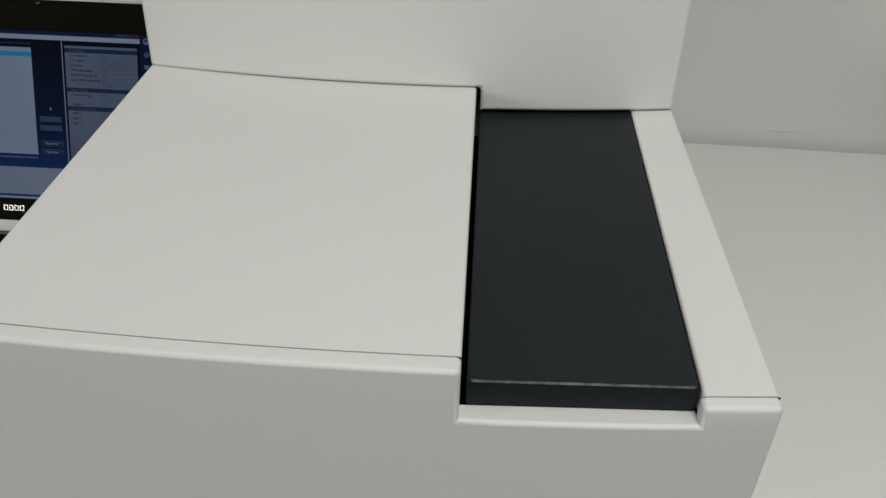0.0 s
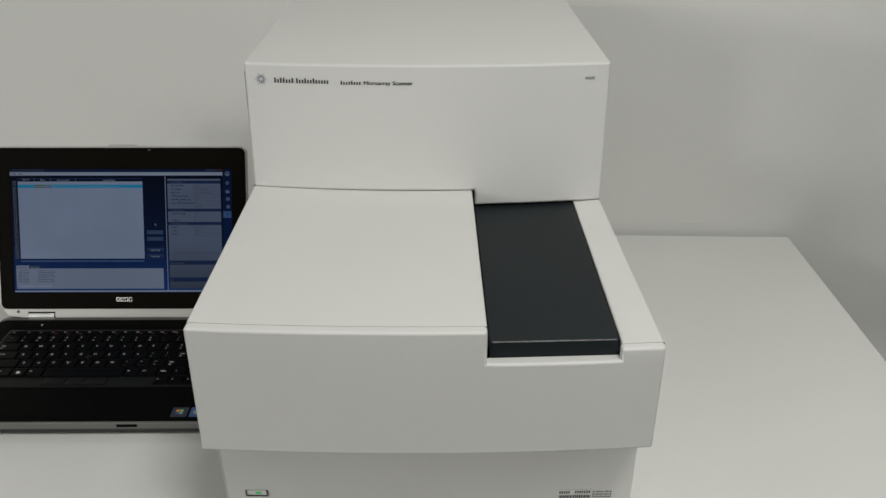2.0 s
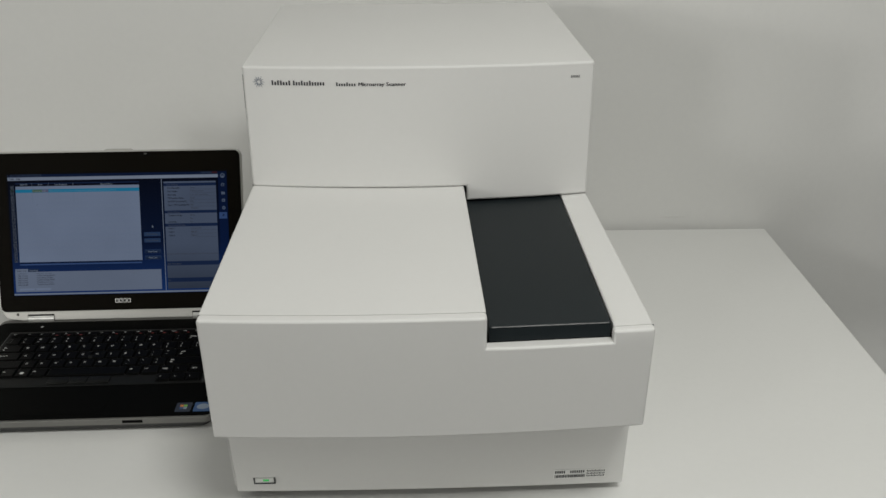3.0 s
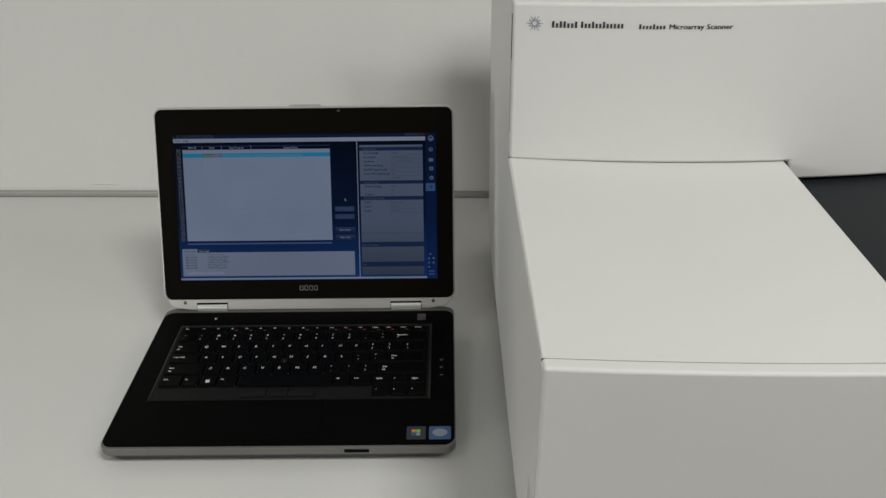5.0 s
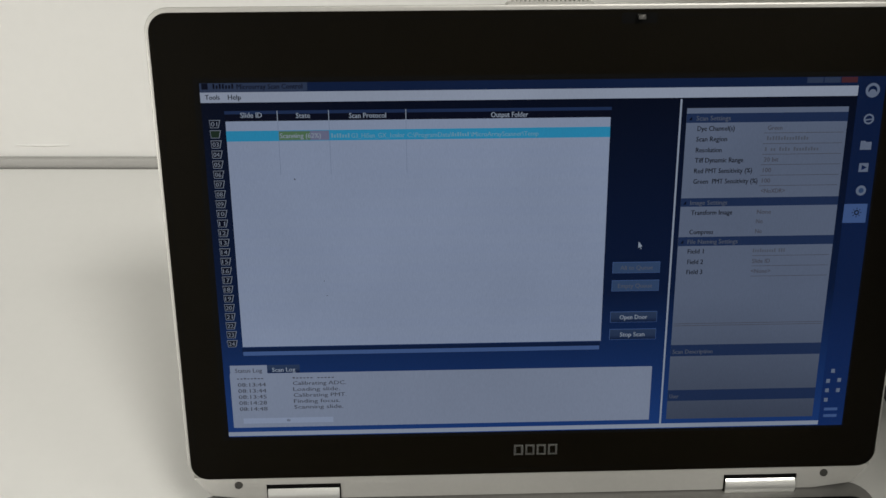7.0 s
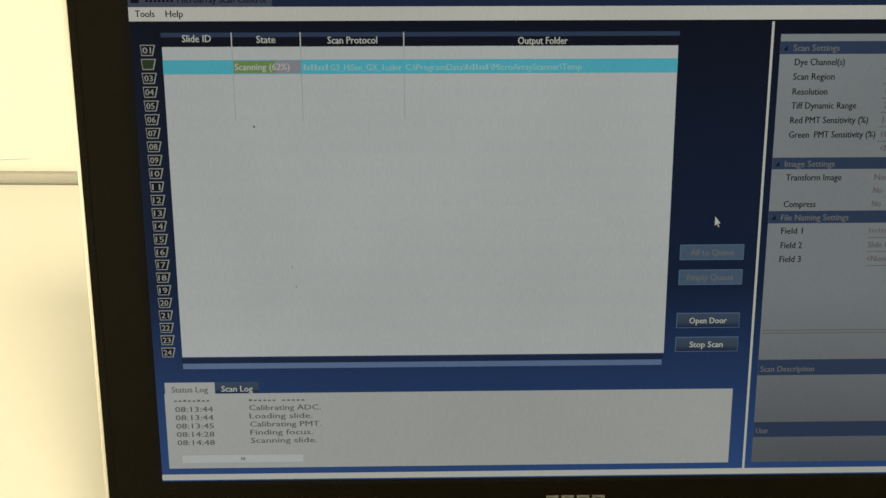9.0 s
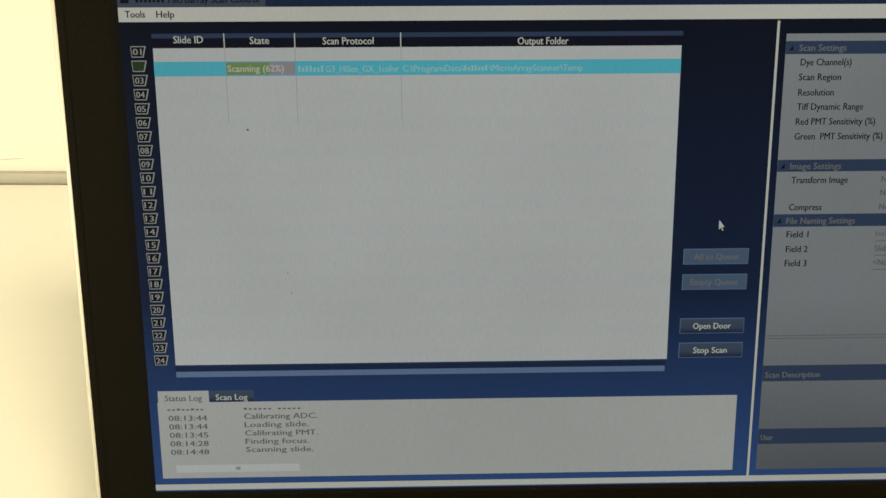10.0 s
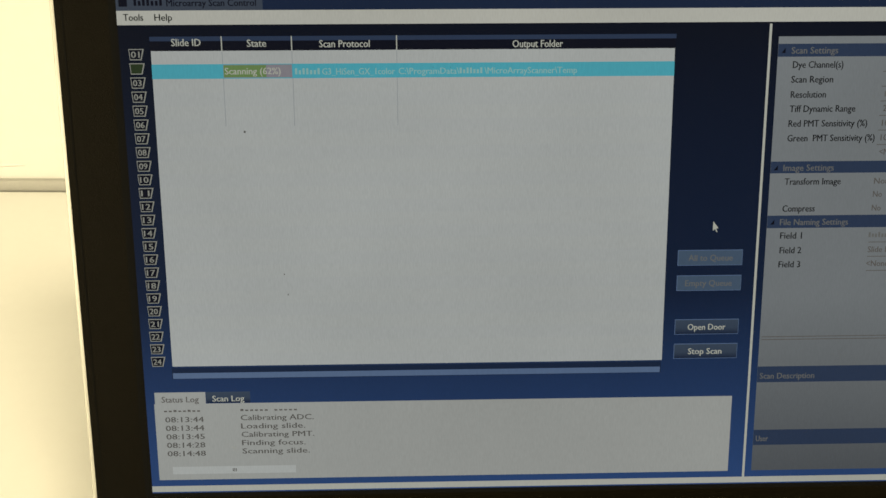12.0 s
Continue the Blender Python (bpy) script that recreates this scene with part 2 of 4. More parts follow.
def write(bm, words, x0, x1, y0, cap, to_world, index=0, bold=0.0):
    """Lay words from x0 to x1 (or at natural width if x1 is None), capitals cap high on the line y0."""
    vs, fs, (a, b) = glyphs(words)
    sy = cap / 0.69
    sx = sy if x1 is None else (x1 - x0) / max(b - a, 1e-6)
    for dx in ((0,) if not bold else (-bold, bold)):
        new_v = [bm.verts.new(to_world(x0 + (x - a) * sx + dx, y0 + y * sy)) for x, y in vs]
        for f in fs:
            try:
                bm.faces.new([new_v[i] for i in f]).material_index = index
            except ValueError:
                pass


def bar(bm, x0, x1, y0, y1, to_world, index=0, steps=1):
    xs = [x0 + (x1 - x0) * i / steps for i in range(steps + 1)]
    for a, b in zip(xs, xs[1:]):
        bm.faces.new([bm.verts.new(to_world(*p)) for p in ((a, y0), (b, y0), (b, y1), (a, y1))]).material_index = index


def letter_bars(bm, pattern, x0, x1, y0, cap, to_world):
    """Plain blocks in the rhythm of a printed name: T tall, s short, blank a space."""
    w = (x1 - x0) / len(pattern)
    for k, c in enumerate(pattern):
        if c != " ":
            bar(bm, x0 + k * w, x0 + (k + 0.62) * w, y0, y0 + cap * (1.0 if c == "T" else 0.70), to_world)


# ---- the room ----
SLOPE = -0.0308
T0 = 0.562


def wall_line(x, gap=0.012):
    return T0 + gap + SLOPE * x


bm = bmesh.new()
block(bm, -7.5, 2.8, -5.2, 1.2, -0.1, 0)
part_floor = tagged(part("floor", bm, FLOOR), "unseen floor of the lab, dark grey to cut bounced light", "floor", kind="structure")
bm = bmesh.new()
block(bm, -7.5, 2.8, -5.2, 1.2, CEIL, CEIL + 0.1)
tagged(part("ceiling", bm, CEILING), "plain white ceiling", "ceiling", kind="structure")
bm = bmesh.new()
hexa(bm, [(x, y, z) for z in (0, CEIL) for x, y in ((-7.5, wall_line(-7.5)), (2.8, wall_line(2.8)), (2.8, wall_line(2.8) + 0.12), (-7.5, wall_line(-7.5) + 0.12))])
north = tagged(part("wall_north", bm, WALL), "off-white painted wall behind the table", "wall", kind="structure")
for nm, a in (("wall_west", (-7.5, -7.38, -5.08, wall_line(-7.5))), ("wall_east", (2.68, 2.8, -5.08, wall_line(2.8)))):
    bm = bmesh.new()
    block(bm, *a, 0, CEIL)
    tagged(part(nm, bm, FARWALL), "unseen plain wall, grey to cut bounced light", "wall", kind="structure")
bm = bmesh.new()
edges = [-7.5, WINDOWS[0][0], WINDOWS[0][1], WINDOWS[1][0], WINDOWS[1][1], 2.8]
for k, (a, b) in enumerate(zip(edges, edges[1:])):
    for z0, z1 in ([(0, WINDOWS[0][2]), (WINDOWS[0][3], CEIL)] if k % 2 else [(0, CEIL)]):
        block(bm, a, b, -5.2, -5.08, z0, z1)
tagged(part("wall_south", bm, FARWALL), "unseen wall with two windows, grey to cut bounced light", "wall", kind="structure")
for k, (a, b, c, d, watts) in enumerate(WINDOWS):
    window = thing("window_%d" % (k + 1), ((a + b) / 2, -5.16, c), "steel-framed window in the far grey wall", "window", kind="structure")
    for x0, x1, z0, z1 in ((a, b, c, c + 0.04), (a, b, d - 0.04, d), (a, a + 0.04, c + 0.04, d - 0.04), (b - 0.04, b, c + 0.04, d - 0.04)):
        bm = bmesh.new()
        block(bm, x0, x1, -5.19, -5.14, z0, z1)
        part("window_frame", bm, STEEL, window)
    bm = bmesh.new()
    block(bm, a + 0.04, b - 0.04, -5.172, -5.166, c + 0.04, d - 0.04)
    part("pane", bm, PANE, window)


def wall_scuff(x0, x1, z, h):
    """A shallow ridge in the paint, ends tapered."""
    bm = bmesh.new()
    rows = []
    for i in range(13):
        f = i / 12
        x = x0 + (x1 - x0) * f
        s = math.sin(math.pi * f) ** 0.5
        y = wall_line(x)
        rows.append([bm.verts.new((x, y + 0.0005, z - h * s)), bm.verts.new((x, y - 0.0014 * s, z + 0.0003 * math.sin(9 * f))), bm.verts.new((x, y + 0.0005, z + h * s))])
    for a, b in zip(rows, rows[1:]):
        bm.faces.new((a[0], b[0], b[1], a[1]))
        bm.faces.new((a[1], b[1], b[2], a[2]))
    part("paint_ridge", bm, WALL, north, "shallow ridge in the wall paint")


wall_scuff(-0.942, -0.885, 0.7685, 0.0022)
wall_scuff(0.42, 0.48, 0.772, 0.0016)

# grey strip laid in place of the shaded gap along the wall
bm = bmesh.new()
for x0, x1 in ((-1.75, 0.0),):
    hexa(bm, [(x, y, z) for z in (0.742, 0.7570) for x, y in ((x0, wall_line(x0) - 0.0075), (x1, wall_line(x1) - 0.0075), (x1, wall_line(x1) - 0.0004), (x0, wall_line(x0) - 0.0004))])
rounded(bm, 0.0012, 2)
tagged(part("trim", bm, GAP_SHADE), "grey strip standing in for the shaded gap between table and wall", "trim", kind="structure")

# ---- the table ----
TOP = 0.75
table = thing("table", (-0.5, 0.05, 0), "white laminate lab table standing against the wall", "table")
bm = bmesh.new()
edge = [(-1.75, -0.36), (0.542, -0.36), (0.632, T0 + SLOPE * 0.632), (-1.75, T0 + SLOPE * -1.75)]
hexa(bm, [(x, y, z) for z in (TOP - 0.03, TOP) for x, y in edge])
rounded(bm, 0.0035, 3)
part("tabletop", bm, LAMINATE, table, weighted=True)
for x, y in ((-1.68, -0.30), (0.46, -0.30), (-1.68, 0.54), (0.52, 0.46)):
    bm = bmesh.new()
    block(bm, x - 0.025, x + 0.025, y - 0.025, y + 0.025, 0.0, TOP - 0.03)
    rounded(bm, 0.004, 2)
    part("leg", bm, STEEL, table, "steel table leg")

# ---- the scanner ----
L, R = -0.2575, 0.1555
MID, HALF = (L + R) / 2, (R - L) / 2
CUT_L, CUT_R = 0.0000, 0.1165
ZB, ZLIP = 0.7635, 0.876
ZCUT = 0.974


def bow(x, depth):
    return -depth * (1 - ((x - MID) / HALF) ** 2)


def spread(a, b, n):
    return [a + (b - a) * i / n for i in range(n + 1)]


XS = sorted(set(spread(L, CUT_L, 14) + spread(CUT_L, CUT_R, 6) + spread(CUT_R, R, 3)))
FRONT_BOW, HOOD_BOW = 0.009, 0.019


def front_y(z, x):
    return -0.2940 - (z - ZLIP) / (1.006 - ZLIP) * 0.0095 + bow(x, FRONT_BOW)


def cover_z(y):
    return 1.0062 + (y + 0.302) * 0.064


def strip_z(y):
    return 0.9858 + (y + 0.302) * 0.066


scanner = thing("microarray_scanner", (MID, 0.05, TOP), "off-white plastic desktop slide scanner with a black door on the table", "scanner")

# plinth and main housing
def base_z(x):
    return ZB - 0.0042 * (x - L) / (R - L)


bm = cells(XS, 1, lambda x, k: True, lambda x, k, c: (-0.2315 - 0.0206 * k + bow(x, 0.003), base_z(x) if k == 0 else ZLIP), lambda x, k, c: (0.380, base_z(x) if k == 0 else ZLIP))
for v in bm.verts:
    if v.co.x < L + 0.0005 and v.co.z < ZB + 0.001 and v.co.y > 0:
        v.co.x += 0.016
for v in bm.verts:
    if v.co.x > R - 0.0005 and v.co.z < 0.8:
        v.co.x += 0.003
rounded(bm, 0.003, 3, lambda c: c.z < ZLIP - 0.004)
part("base", bm, PLASTIC, scanner, weighted=True)
bm = cells(XS, 1, lambda x, k: True, lambda x, k, c: ((-0.2800 if k == 0 else -0.2890) + bow(x, FRONT_BOW), ZLIP + 0.002 if k == 0 else 0.965), lambda x, k, c: (0.380, ZLIP if k == 0 else 0.965))
part("housing", bm, PLASTIC, scanner)
bm = bmesh.new()
block(bm, L, R, 0.03, 0.380, 0.965, 1.003)
part("rear_housing", bm, PLASTIC, scanner)

# front panel with the cut-out for the door, its ledge running back to the door
def ledge_back(x, c):
    if CUT_L < c < CUT_R:
        return -0.2975 + 0.0055 * (x - CUT_L) / (CUT_R - CUT_L)
    return -0.2933 + bow(x, FRONT_BOW)


bm = cells(
    XS, 2, lambda x, k: k == 0 or not CUT_L < x < CUT_R,
    lambda x, k, c: ((front_y(ZLIP, x), ZLIP), (front_y(ZCUT, x), ZCUT), (front_y(cover_z(-0.302), x), cover_z(-0.302)) if c < CUT_L else (front_y(0.986, x) + 0.001, strip_z(-0.302)))[k],
    lambda x, k, c: ((-0.2830 + bow(x, FRONT_BOW), ZLIP), (ledge_back(x, c), ZCUT - 0.0005), (-0.2933 + bow(x, FRONT_BOW), cover_z(-0.295) if c < CUT_L else strip_z(-0.295)))[k])
rounded(bm, 0.0028, 3, lambda c: c.y < (-0.2933 if c.z > 0.9 else -0.2838) + bow(c.x, FRONT_BOW) - 0.0008)
part("front_panel", bm, PLASTIC, scanner, weighted=True)

# sloping top cover
xc = [x for x in XS if x <= CUT_L + 1e-6]
bm = cells(xc, 1, lambda x, k: True, lambda x, k, c: (-0.2925 + bow(x, FRONT_BOW), 0.965 if k == 0 else cover_z(-0.2925)), lambda x, k, c: (0.034, 0.965 if k == 0 else cover_z(0.034)))
rounded(bm, 0.002, 3, lambda c: c.z > 0.985 and -0.2905 + bow(c.x, FRONT_BOW) < c.y < 0.03)
part("top_cover", bm, PLASTIC, scanner, weighted=True)

# side strip
xr = [x for x in XS if x >= CUT_R - 1e-6]
xr[0] = 0.1180
bm = cells(xr, 1, lambda x, k: True, lambda x, k, c: (-0.2925 + bow(x, FRONT_BOW), 0.965 if k == 0 else strip_z(-0.2925)), lambda x, k, c: (0.034, 0.965 if k == 0 else strip_z(0.034)))
for v in bm.verts:
    if v.co.x < xr[0] + 0.0005:
        v.co.x += (v.co.y + 0.302) / 0.336 * 0.0050
rounded(bm, 0.0022, 3, lambda c: c.z > 0.968 and -0.2905 + bow(c.x, FRONT_BOW) < c.y < 0.03)
part("side_strip", bm, PLASTIC, scanner, weighted=True)

# dark gaps in front of the cover and the strip
for xs, zf in ((xc, cover_z), (xr, strip_z)):
    bm = cells(xs, 1, lambda x, k: True, lambda x, k, c: (-0.2932 + bow(x, FRONT_BOW), 0.966 if k == 0 else zf(-0.295) - 0.0004), lambda x, k, c: (-0.29255 + bow(x, FRONT_BOW), 0.966 if k == 0 else zf(-0.295) - 0.0004))
    part("seam", bm, GAP, scanner, "thin dark seam", smooth=False)

# black loading door
bm = bmesh.new()
dz0, dz1 = 0.9890, strip_z(0.03) - 0.001
hexa(bm, [(0.0030, -0.2985, ZCUT + 0.0005), (0.1160, -0.2935, ZCUT + 0.0005), (0.1222, 0.033, 0.978), (0.0040, 0.033, 0.978), (0.0030, -0.2970, dz0), (0.1160, -0.2925, dz0), (0.1222, 0.033, dz1), (0.0040, 0.033, dz1)])
rounded(bm, 0.0012, 2)
door = part("loading_door", bm, SLAB, scanner, "black plastic sliding door with a scuffed front edge", weighted=True)
# pale flecks paint the edge's highlight along with its wear
bm = bmesh.new()
for i in range(40):
    a, b = (0.0055 + 0.1085 * j / 40 for j in (i, i + 1))
    w = 0.0001 + 0.00025 * random.random()
    ya, yb = (-0.2970 + 0.0045 * (x - 0.003) / 0.113 for x in (a, b))
    vs = [bm.verts.new(p) for p in ((a, ya - 0.0005, dz0 - 0.0006), (b, yb - 0.0005, dz0 - 0.0006), (b, yb + 0.0001 + w, dz0 + 0.0003), (a, ya + 0.0001 + w, dz0 + 0.0003))]
    bm.faces.new(vs)
part("worn_highlight", bm, WORN_GLINT, door, "rubbed pale edge with a painted highlight", smooth=False)
bm = bmesh.new()
block(bm, CUT_L + 0.0003, 0.1215, -0.2900, 0.032, 0.9655, 0.9735)
part("door_well", bm, GAP, scanner, "dark recess below the door")

# upper hood
hood_top = lambda y: 1.1725 + (y - 0.012) * 0.079
STEP = 0.0035
XH = sorted(set(spread(L, STEP, 14) + spread(STEP, R, 9)))
hood_front = lambda z, x: 0.0155 + (x - L) / (R - L) * 0.004 - (z - 1.02) * 0.01 + bow(x, HOOD_BOW)


def hood_low(c, k):
    return (1.0080, 1.0262, 1.1725)[k]


bm = cells(
    XH, 2, lambda x, k: k == 1 or x > STEP,
    lambda x, k, c: (hood_front(hood_low(c, k), x), hood_low(c, k)),
    lambda x, k, c: (0.380, (1.0080, 1.0262, hood_top(0.380))[k]))
rounded(bm, 0.0032, 3, lambda c: c.z > 1.012 or c.y < 0.03)
part("hood", bm, PLASTIC, scanner, weighted=True)
bm = bmesh.new()
block(bm, L + 0.001, STEP - 0.0015, 0.035, 0.379, 1.003, 1.0257)
block(bm, STEP - 0.001, R - 0.001, 0.035, 0.379, 1.003, 1.0075)
part("hood_support", bm, PLASTIC, scanner)
for x in (L + 0.03, R - 0.03):
    for y in (-0.19, 0.33):
        bm = bmesh.new()
        bmesh.ops.create_cone(bm, cap_ends=True, segments=20, radius1=0.012, radius2=0.014, depth=0.0145, matrix=Matrix.Translation((x, y, TOP + 0.00725)))
        part("foot", bm, RUBBER, scanner, "black rubber foot")

# black strip added to stand in for the shade below the side panel
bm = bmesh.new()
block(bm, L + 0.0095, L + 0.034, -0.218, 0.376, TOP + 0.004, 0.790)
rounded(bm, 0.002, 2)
part("shade_strip", bm, RUBBER, scanner, "black strip standing in for the shade below the side panel")

# one-piece side panel with the seams behind the hood's front
bm = bmesh.new()
outline = [(-0.2335, 0.7745), (-0.2520, ZLIP - 0.001), (-0.2905, ZLIP - 0.0005), (-0.2970, 0.965), (-0.3000, cover_z(-0.3000) - 0.0028), (0.0185, cover_z(0.0185) - 0.0012), (0.0185, hood_top(0.0185) - 0.0036), (0.3785, hood_top(0.3785) - 0.0036), (0.3785, 0.7770)]
outer, inner = [bm.verts.new((L - 0.0004, y, z)) for y, z in outline], [bm.verts.new((L + 0.0006, y, z)) for y, z in outline]
bm.faces.new(outer)
bm.faces.new(inner[::-1])
for i in range(len(outline)):
    j = (i + 1) % len(outline)
    bm.faces.new((outer[i], outer[j], inner[j], inner[i]))
side = part("side_panel", bm, PLASTIC, scanner, smooth=False)
for y0, z0, y1, z1 in ((0.0182, 1.162, 0.0202, 1.052), (0.0172, 1.0262, 0.0232, 1.0305)):
    bm = bmesh.new()
    w = 0.00045
    hexa(bm, [(L + dx, y, z) for dx in (-0.0006, 0.0) for y, z in ((y0 - w, z0), (y0 + w, z0), (y1 + w, z1), (y1 - w, z1))])
    part("seam", bm, GAP, side, "thin dark seam", smooth=False)


# printing on the hood
def on_hood(x, z):
    return (x, hood_front(z, x) - 0.0004, z)


bm = bmesh.new()
cx, cz = -0.2385, 1.1545
for i in range(12):
    a = 2 * math.pi * i / 12
    for r0, r1, w in ((0.0028, 0.0058, 0.0004), (0.0062, 0.0072, 0.0003)):
        if r0 > 0.006 and i % 2:
            continue
        ca, sa = math.cos(a), math.sin(a)
        pts = [(r0, -w), (r1, -w * 0.6), (r1, w * 0.6), (r0, w)]
        bm.faces.new([bm.verts.new(on_hood(cx + r * ca - s * sa, cz + r * sa + s * ca)) for r, s in pts])
ring = [(0.0021 if j == 0 else 0.0026, 2 * math.pi * i / 24) for i in range(24) for j in (0, 1)]
vs = [bm.verts.new(on_hood(cx + r * math.cos(a), cz + r * math.sin(a))) for r, a in ring]
for i in range(24):
    a, b = 2 * i, 2 * ((i + 1) % 24)
    bm.faces.new((vs[a], vs[a + 1], vs[b + 1], vs[b]))
part("maker_mark", bm, BLUEINK, scanner, "small blue starburst mark", smooth=False)
for pattern, x0, x1, z, cap, nm in (("TsTTssT", -0.2235, -0.2005, 1.1510, 0.0056, "maker_name"), ("TssTssTsssss", -0.1985, -0.1610, 1.1510, 0.0056, "maker_name"), ("TsssTsss", -0.1485, -0.1250, 1.1505, 0.0042, "model_name")):
    bm = bmesh.new()
    letter_bars(bm, pattern, x0, x1, z, cap, on_hood)
    part(nm, bm, INK, scanner, "black printed name", smooth=False)
for words, x0, x1 in (("Microarray", -0.1225, -0.0930), ("Scanner", -0.0905, -0.0680)):
    bm = bmesh.new()
    write(bm, words, x0, x1, 1.1505, 0.0042, on_hood, bold=0.00022)
    part("printed_word", bm, INK, scanner, "black printed word", smooth=False)
bm = bmesh.new()
letter_bars(bm, "TTTTTT", 0.1265, 0.1380, 1.1540, 0.0030, on_hood)
part("type_mark", bm, GREYINK, scanner, "small grey type mark", smooth=False)


# power light and rating plate on the base
def on_base(x, z):
    f = (z - base_z(x)) / (ZLIP - base_z(x))
    return (x, -0.2315 - 0.0206 * f + bow(x, 0.003) - 0.0005, z)


def plate(bm, x0, x1, z0, z1, out, index=0):
    lo = [on_base(x, z) for x, z in ((x0, z0), (x1, z0), (x1, z1), (x0, z1))]
    hexa(bm, [(x, y + 0.002, z) for x, y, z in lo] + [(x, y - out, z) for x, y, z in lo])


bm = bmesh.new()
plate(bm, -0.2375, -0.2150, 0.7768, 0.7780, 0.0012)
plate(bm, -0.2375, -0.2363, 0.7768, 0.7848, 0.0012)
plate(bm, -0.2162, -0.2150, 0.7768, 0.7848, 0.0012)
lamp_frame = part("indicator_frame", bm, INK, scanner, "dark frame round the power light")
bm = bmesh.new()
plate(bm, -0.2362, -0.2163, 0.7781, 0.7846, 0.0003)
part("indicator_window", bm, LABEL, lamp_frame)
bm = bmesh.new()
plate(bm, -0.2275, -0.2215, 0.7803, 0.7828, 0.0007)
part("power_light", bm, LEDG, lamp_frame, "lit green power light")
bm = bmesh.new()
plate(bm, 0.0815, 0.1385, 0.7710, 0.7840, 0.0)
rating = part("rating_plate", bm, LABEL, scanner, "pale rating label with black bars")
bm = bmesh.new()
lift = lambda x, z: (on_base(x, z)[0], on_base(x, z)[1] - 0.0004, z)
x = 0.0830
while x < 0.1150:
    w = random.choice((0.0006, 0.001, 0.0014))
    bar(bm, x, x + w, 0.7723, 0.7765, lift)
    x += w + random.choice((0.0004, 0.0007))
letter_bars(bm, "TTTTT  TTTTTTT", 0.0830, 0.1155, 0.7790, 0.0036, lift)
for z in (0.7800, 0.7763, 0.7727):
    letter_bars(bm, "TssTsTssTssT", 0.1175, 0.1375, z, 0.0024, lift)
part("rating_print", bm, INK, rating, "black bars", smooth=False)

# ---- the laptop ----
LX0, LX1, LY0, LY1 = -0.6630, -0.3110, -0.0945, 0.1490
DZ = 0.7705
STATE["wedge"] = 0.065
laptop = thing("laptop", ((LX0 + LX1) / 2, 0.03, TOP), "open black and silver laptop on the white table beside the scanner", "laptop")
flat = lambda x, y, t: (x, y, t)
bm = bmesh.new()
round_plate(bm, LX0 + 0.006, LX1 - 0.006, LY0 + 0.006, LY1 - 0.004, 0.014, flat, TOP + 0.0025, TOP + 0.0115, taper=-0.005)
part("lower_shell", bm, SHELL, laptop, "dark lower shell")
bm = bmesh.new()
round_plate(bm, LX0, LX1, LY0, LY1, 0.012, flat, TOP + 0.0116, DZ - 0.001)
rounded(bm, 0.0015, 2, lambda c: c.z > DZ - 0.002)
part("side_band", bm, BAND, laptop, "silver metal band round the base", weighted=True)
bm = bmesh.new()
round_plate(bm, LX0 + 0.0011, LX1 - 0.0011, LY0 + 0.0030, LY1 - 0.0105, 0.0115, flat, DZ - 0.003, DZ)
rounded(bm, 0.001, 2, lambda c: c.z > DZ - 0.001)
deck = part("deck", bm, DECK, laptop, "black palm rest and keyboard deck", weighted=True)
STATE["wedge"] = 0.0
for x in (LX0 + 0.04, LX1 - 0.04):
    for y in (LY0 + 0.03, LY1 - 0.03):
        bm = bmesh.new()
        h = 0.0035 + 0.065 * (y - LY0)
        bmesh.ops.create_cone(bm, cap_ends=True, segments=16, radius1=0.007, radius2=0.008, depth=h, matrix=Matrix.Translation((x, y, TOP + h / 2)))
        part("foot", bm, RUBBER, laptop)
STATE["wedge"] = 0.065
bm = bmesh.new()
block(bm, -0.4205, -0.3962, LY0 - 0.0006, LY0 + 0.003, DZ - 0.0065, DZ - 0.0030)
part("latch_slot", bm, GAP, laptop, "dark slot in the front edge")

# keyboard
KX0, KX1, KY0, KY1 = -0.6335, -0.3385, -0.0250, 0.1070
bm = bmesh.new()
round_plate(bm, KX0, KX1, KY0, KY1, 0.003, flat, DZ - 0.002, DZ + 0.0009, taper=0.0008)
keyboard = part("keyboard", bm, TRAY, laptop, "black keyboard with white legends")
for x0, x1, y0, y1 in ((KX0 - 0.0012, KX1 + 0.0012, KY1 - 0.0012, KY1 + 0.0012), (KX0 - 0.0012, KX0 + 0.0012, KY0, KY1 - 0.0013), (KX1 - 0.0012, KX1 + 0.0012, KY0, KY1 - 0.0013)):
    bm = bmesh.new()
    block(bm, x0, x1, y0, y1, DZ - 0.001, DZ + 0.0018)
    rounded(bm, 0.0006, 2)
    part("surround", bm, FRAME, keyboard, "dull grey raised edge")
bm = bmesh.new()
block(bm, KX0 + 0.0035, KX1 - 0.0035, -0.0040, KY1 - 0.0033, DZ, DZ + 0.0012)
block(bm, -0.4000, KX1 - 0.0035, -0.0205, -0.0040, DZ, DZ + 0.0012)
part("key_bed", bm, GAP, keyboard, "dark bed below the keys")

U = (KX1 - KX0 - 0.0085) / 15
KXL = KX0 + 0.00425


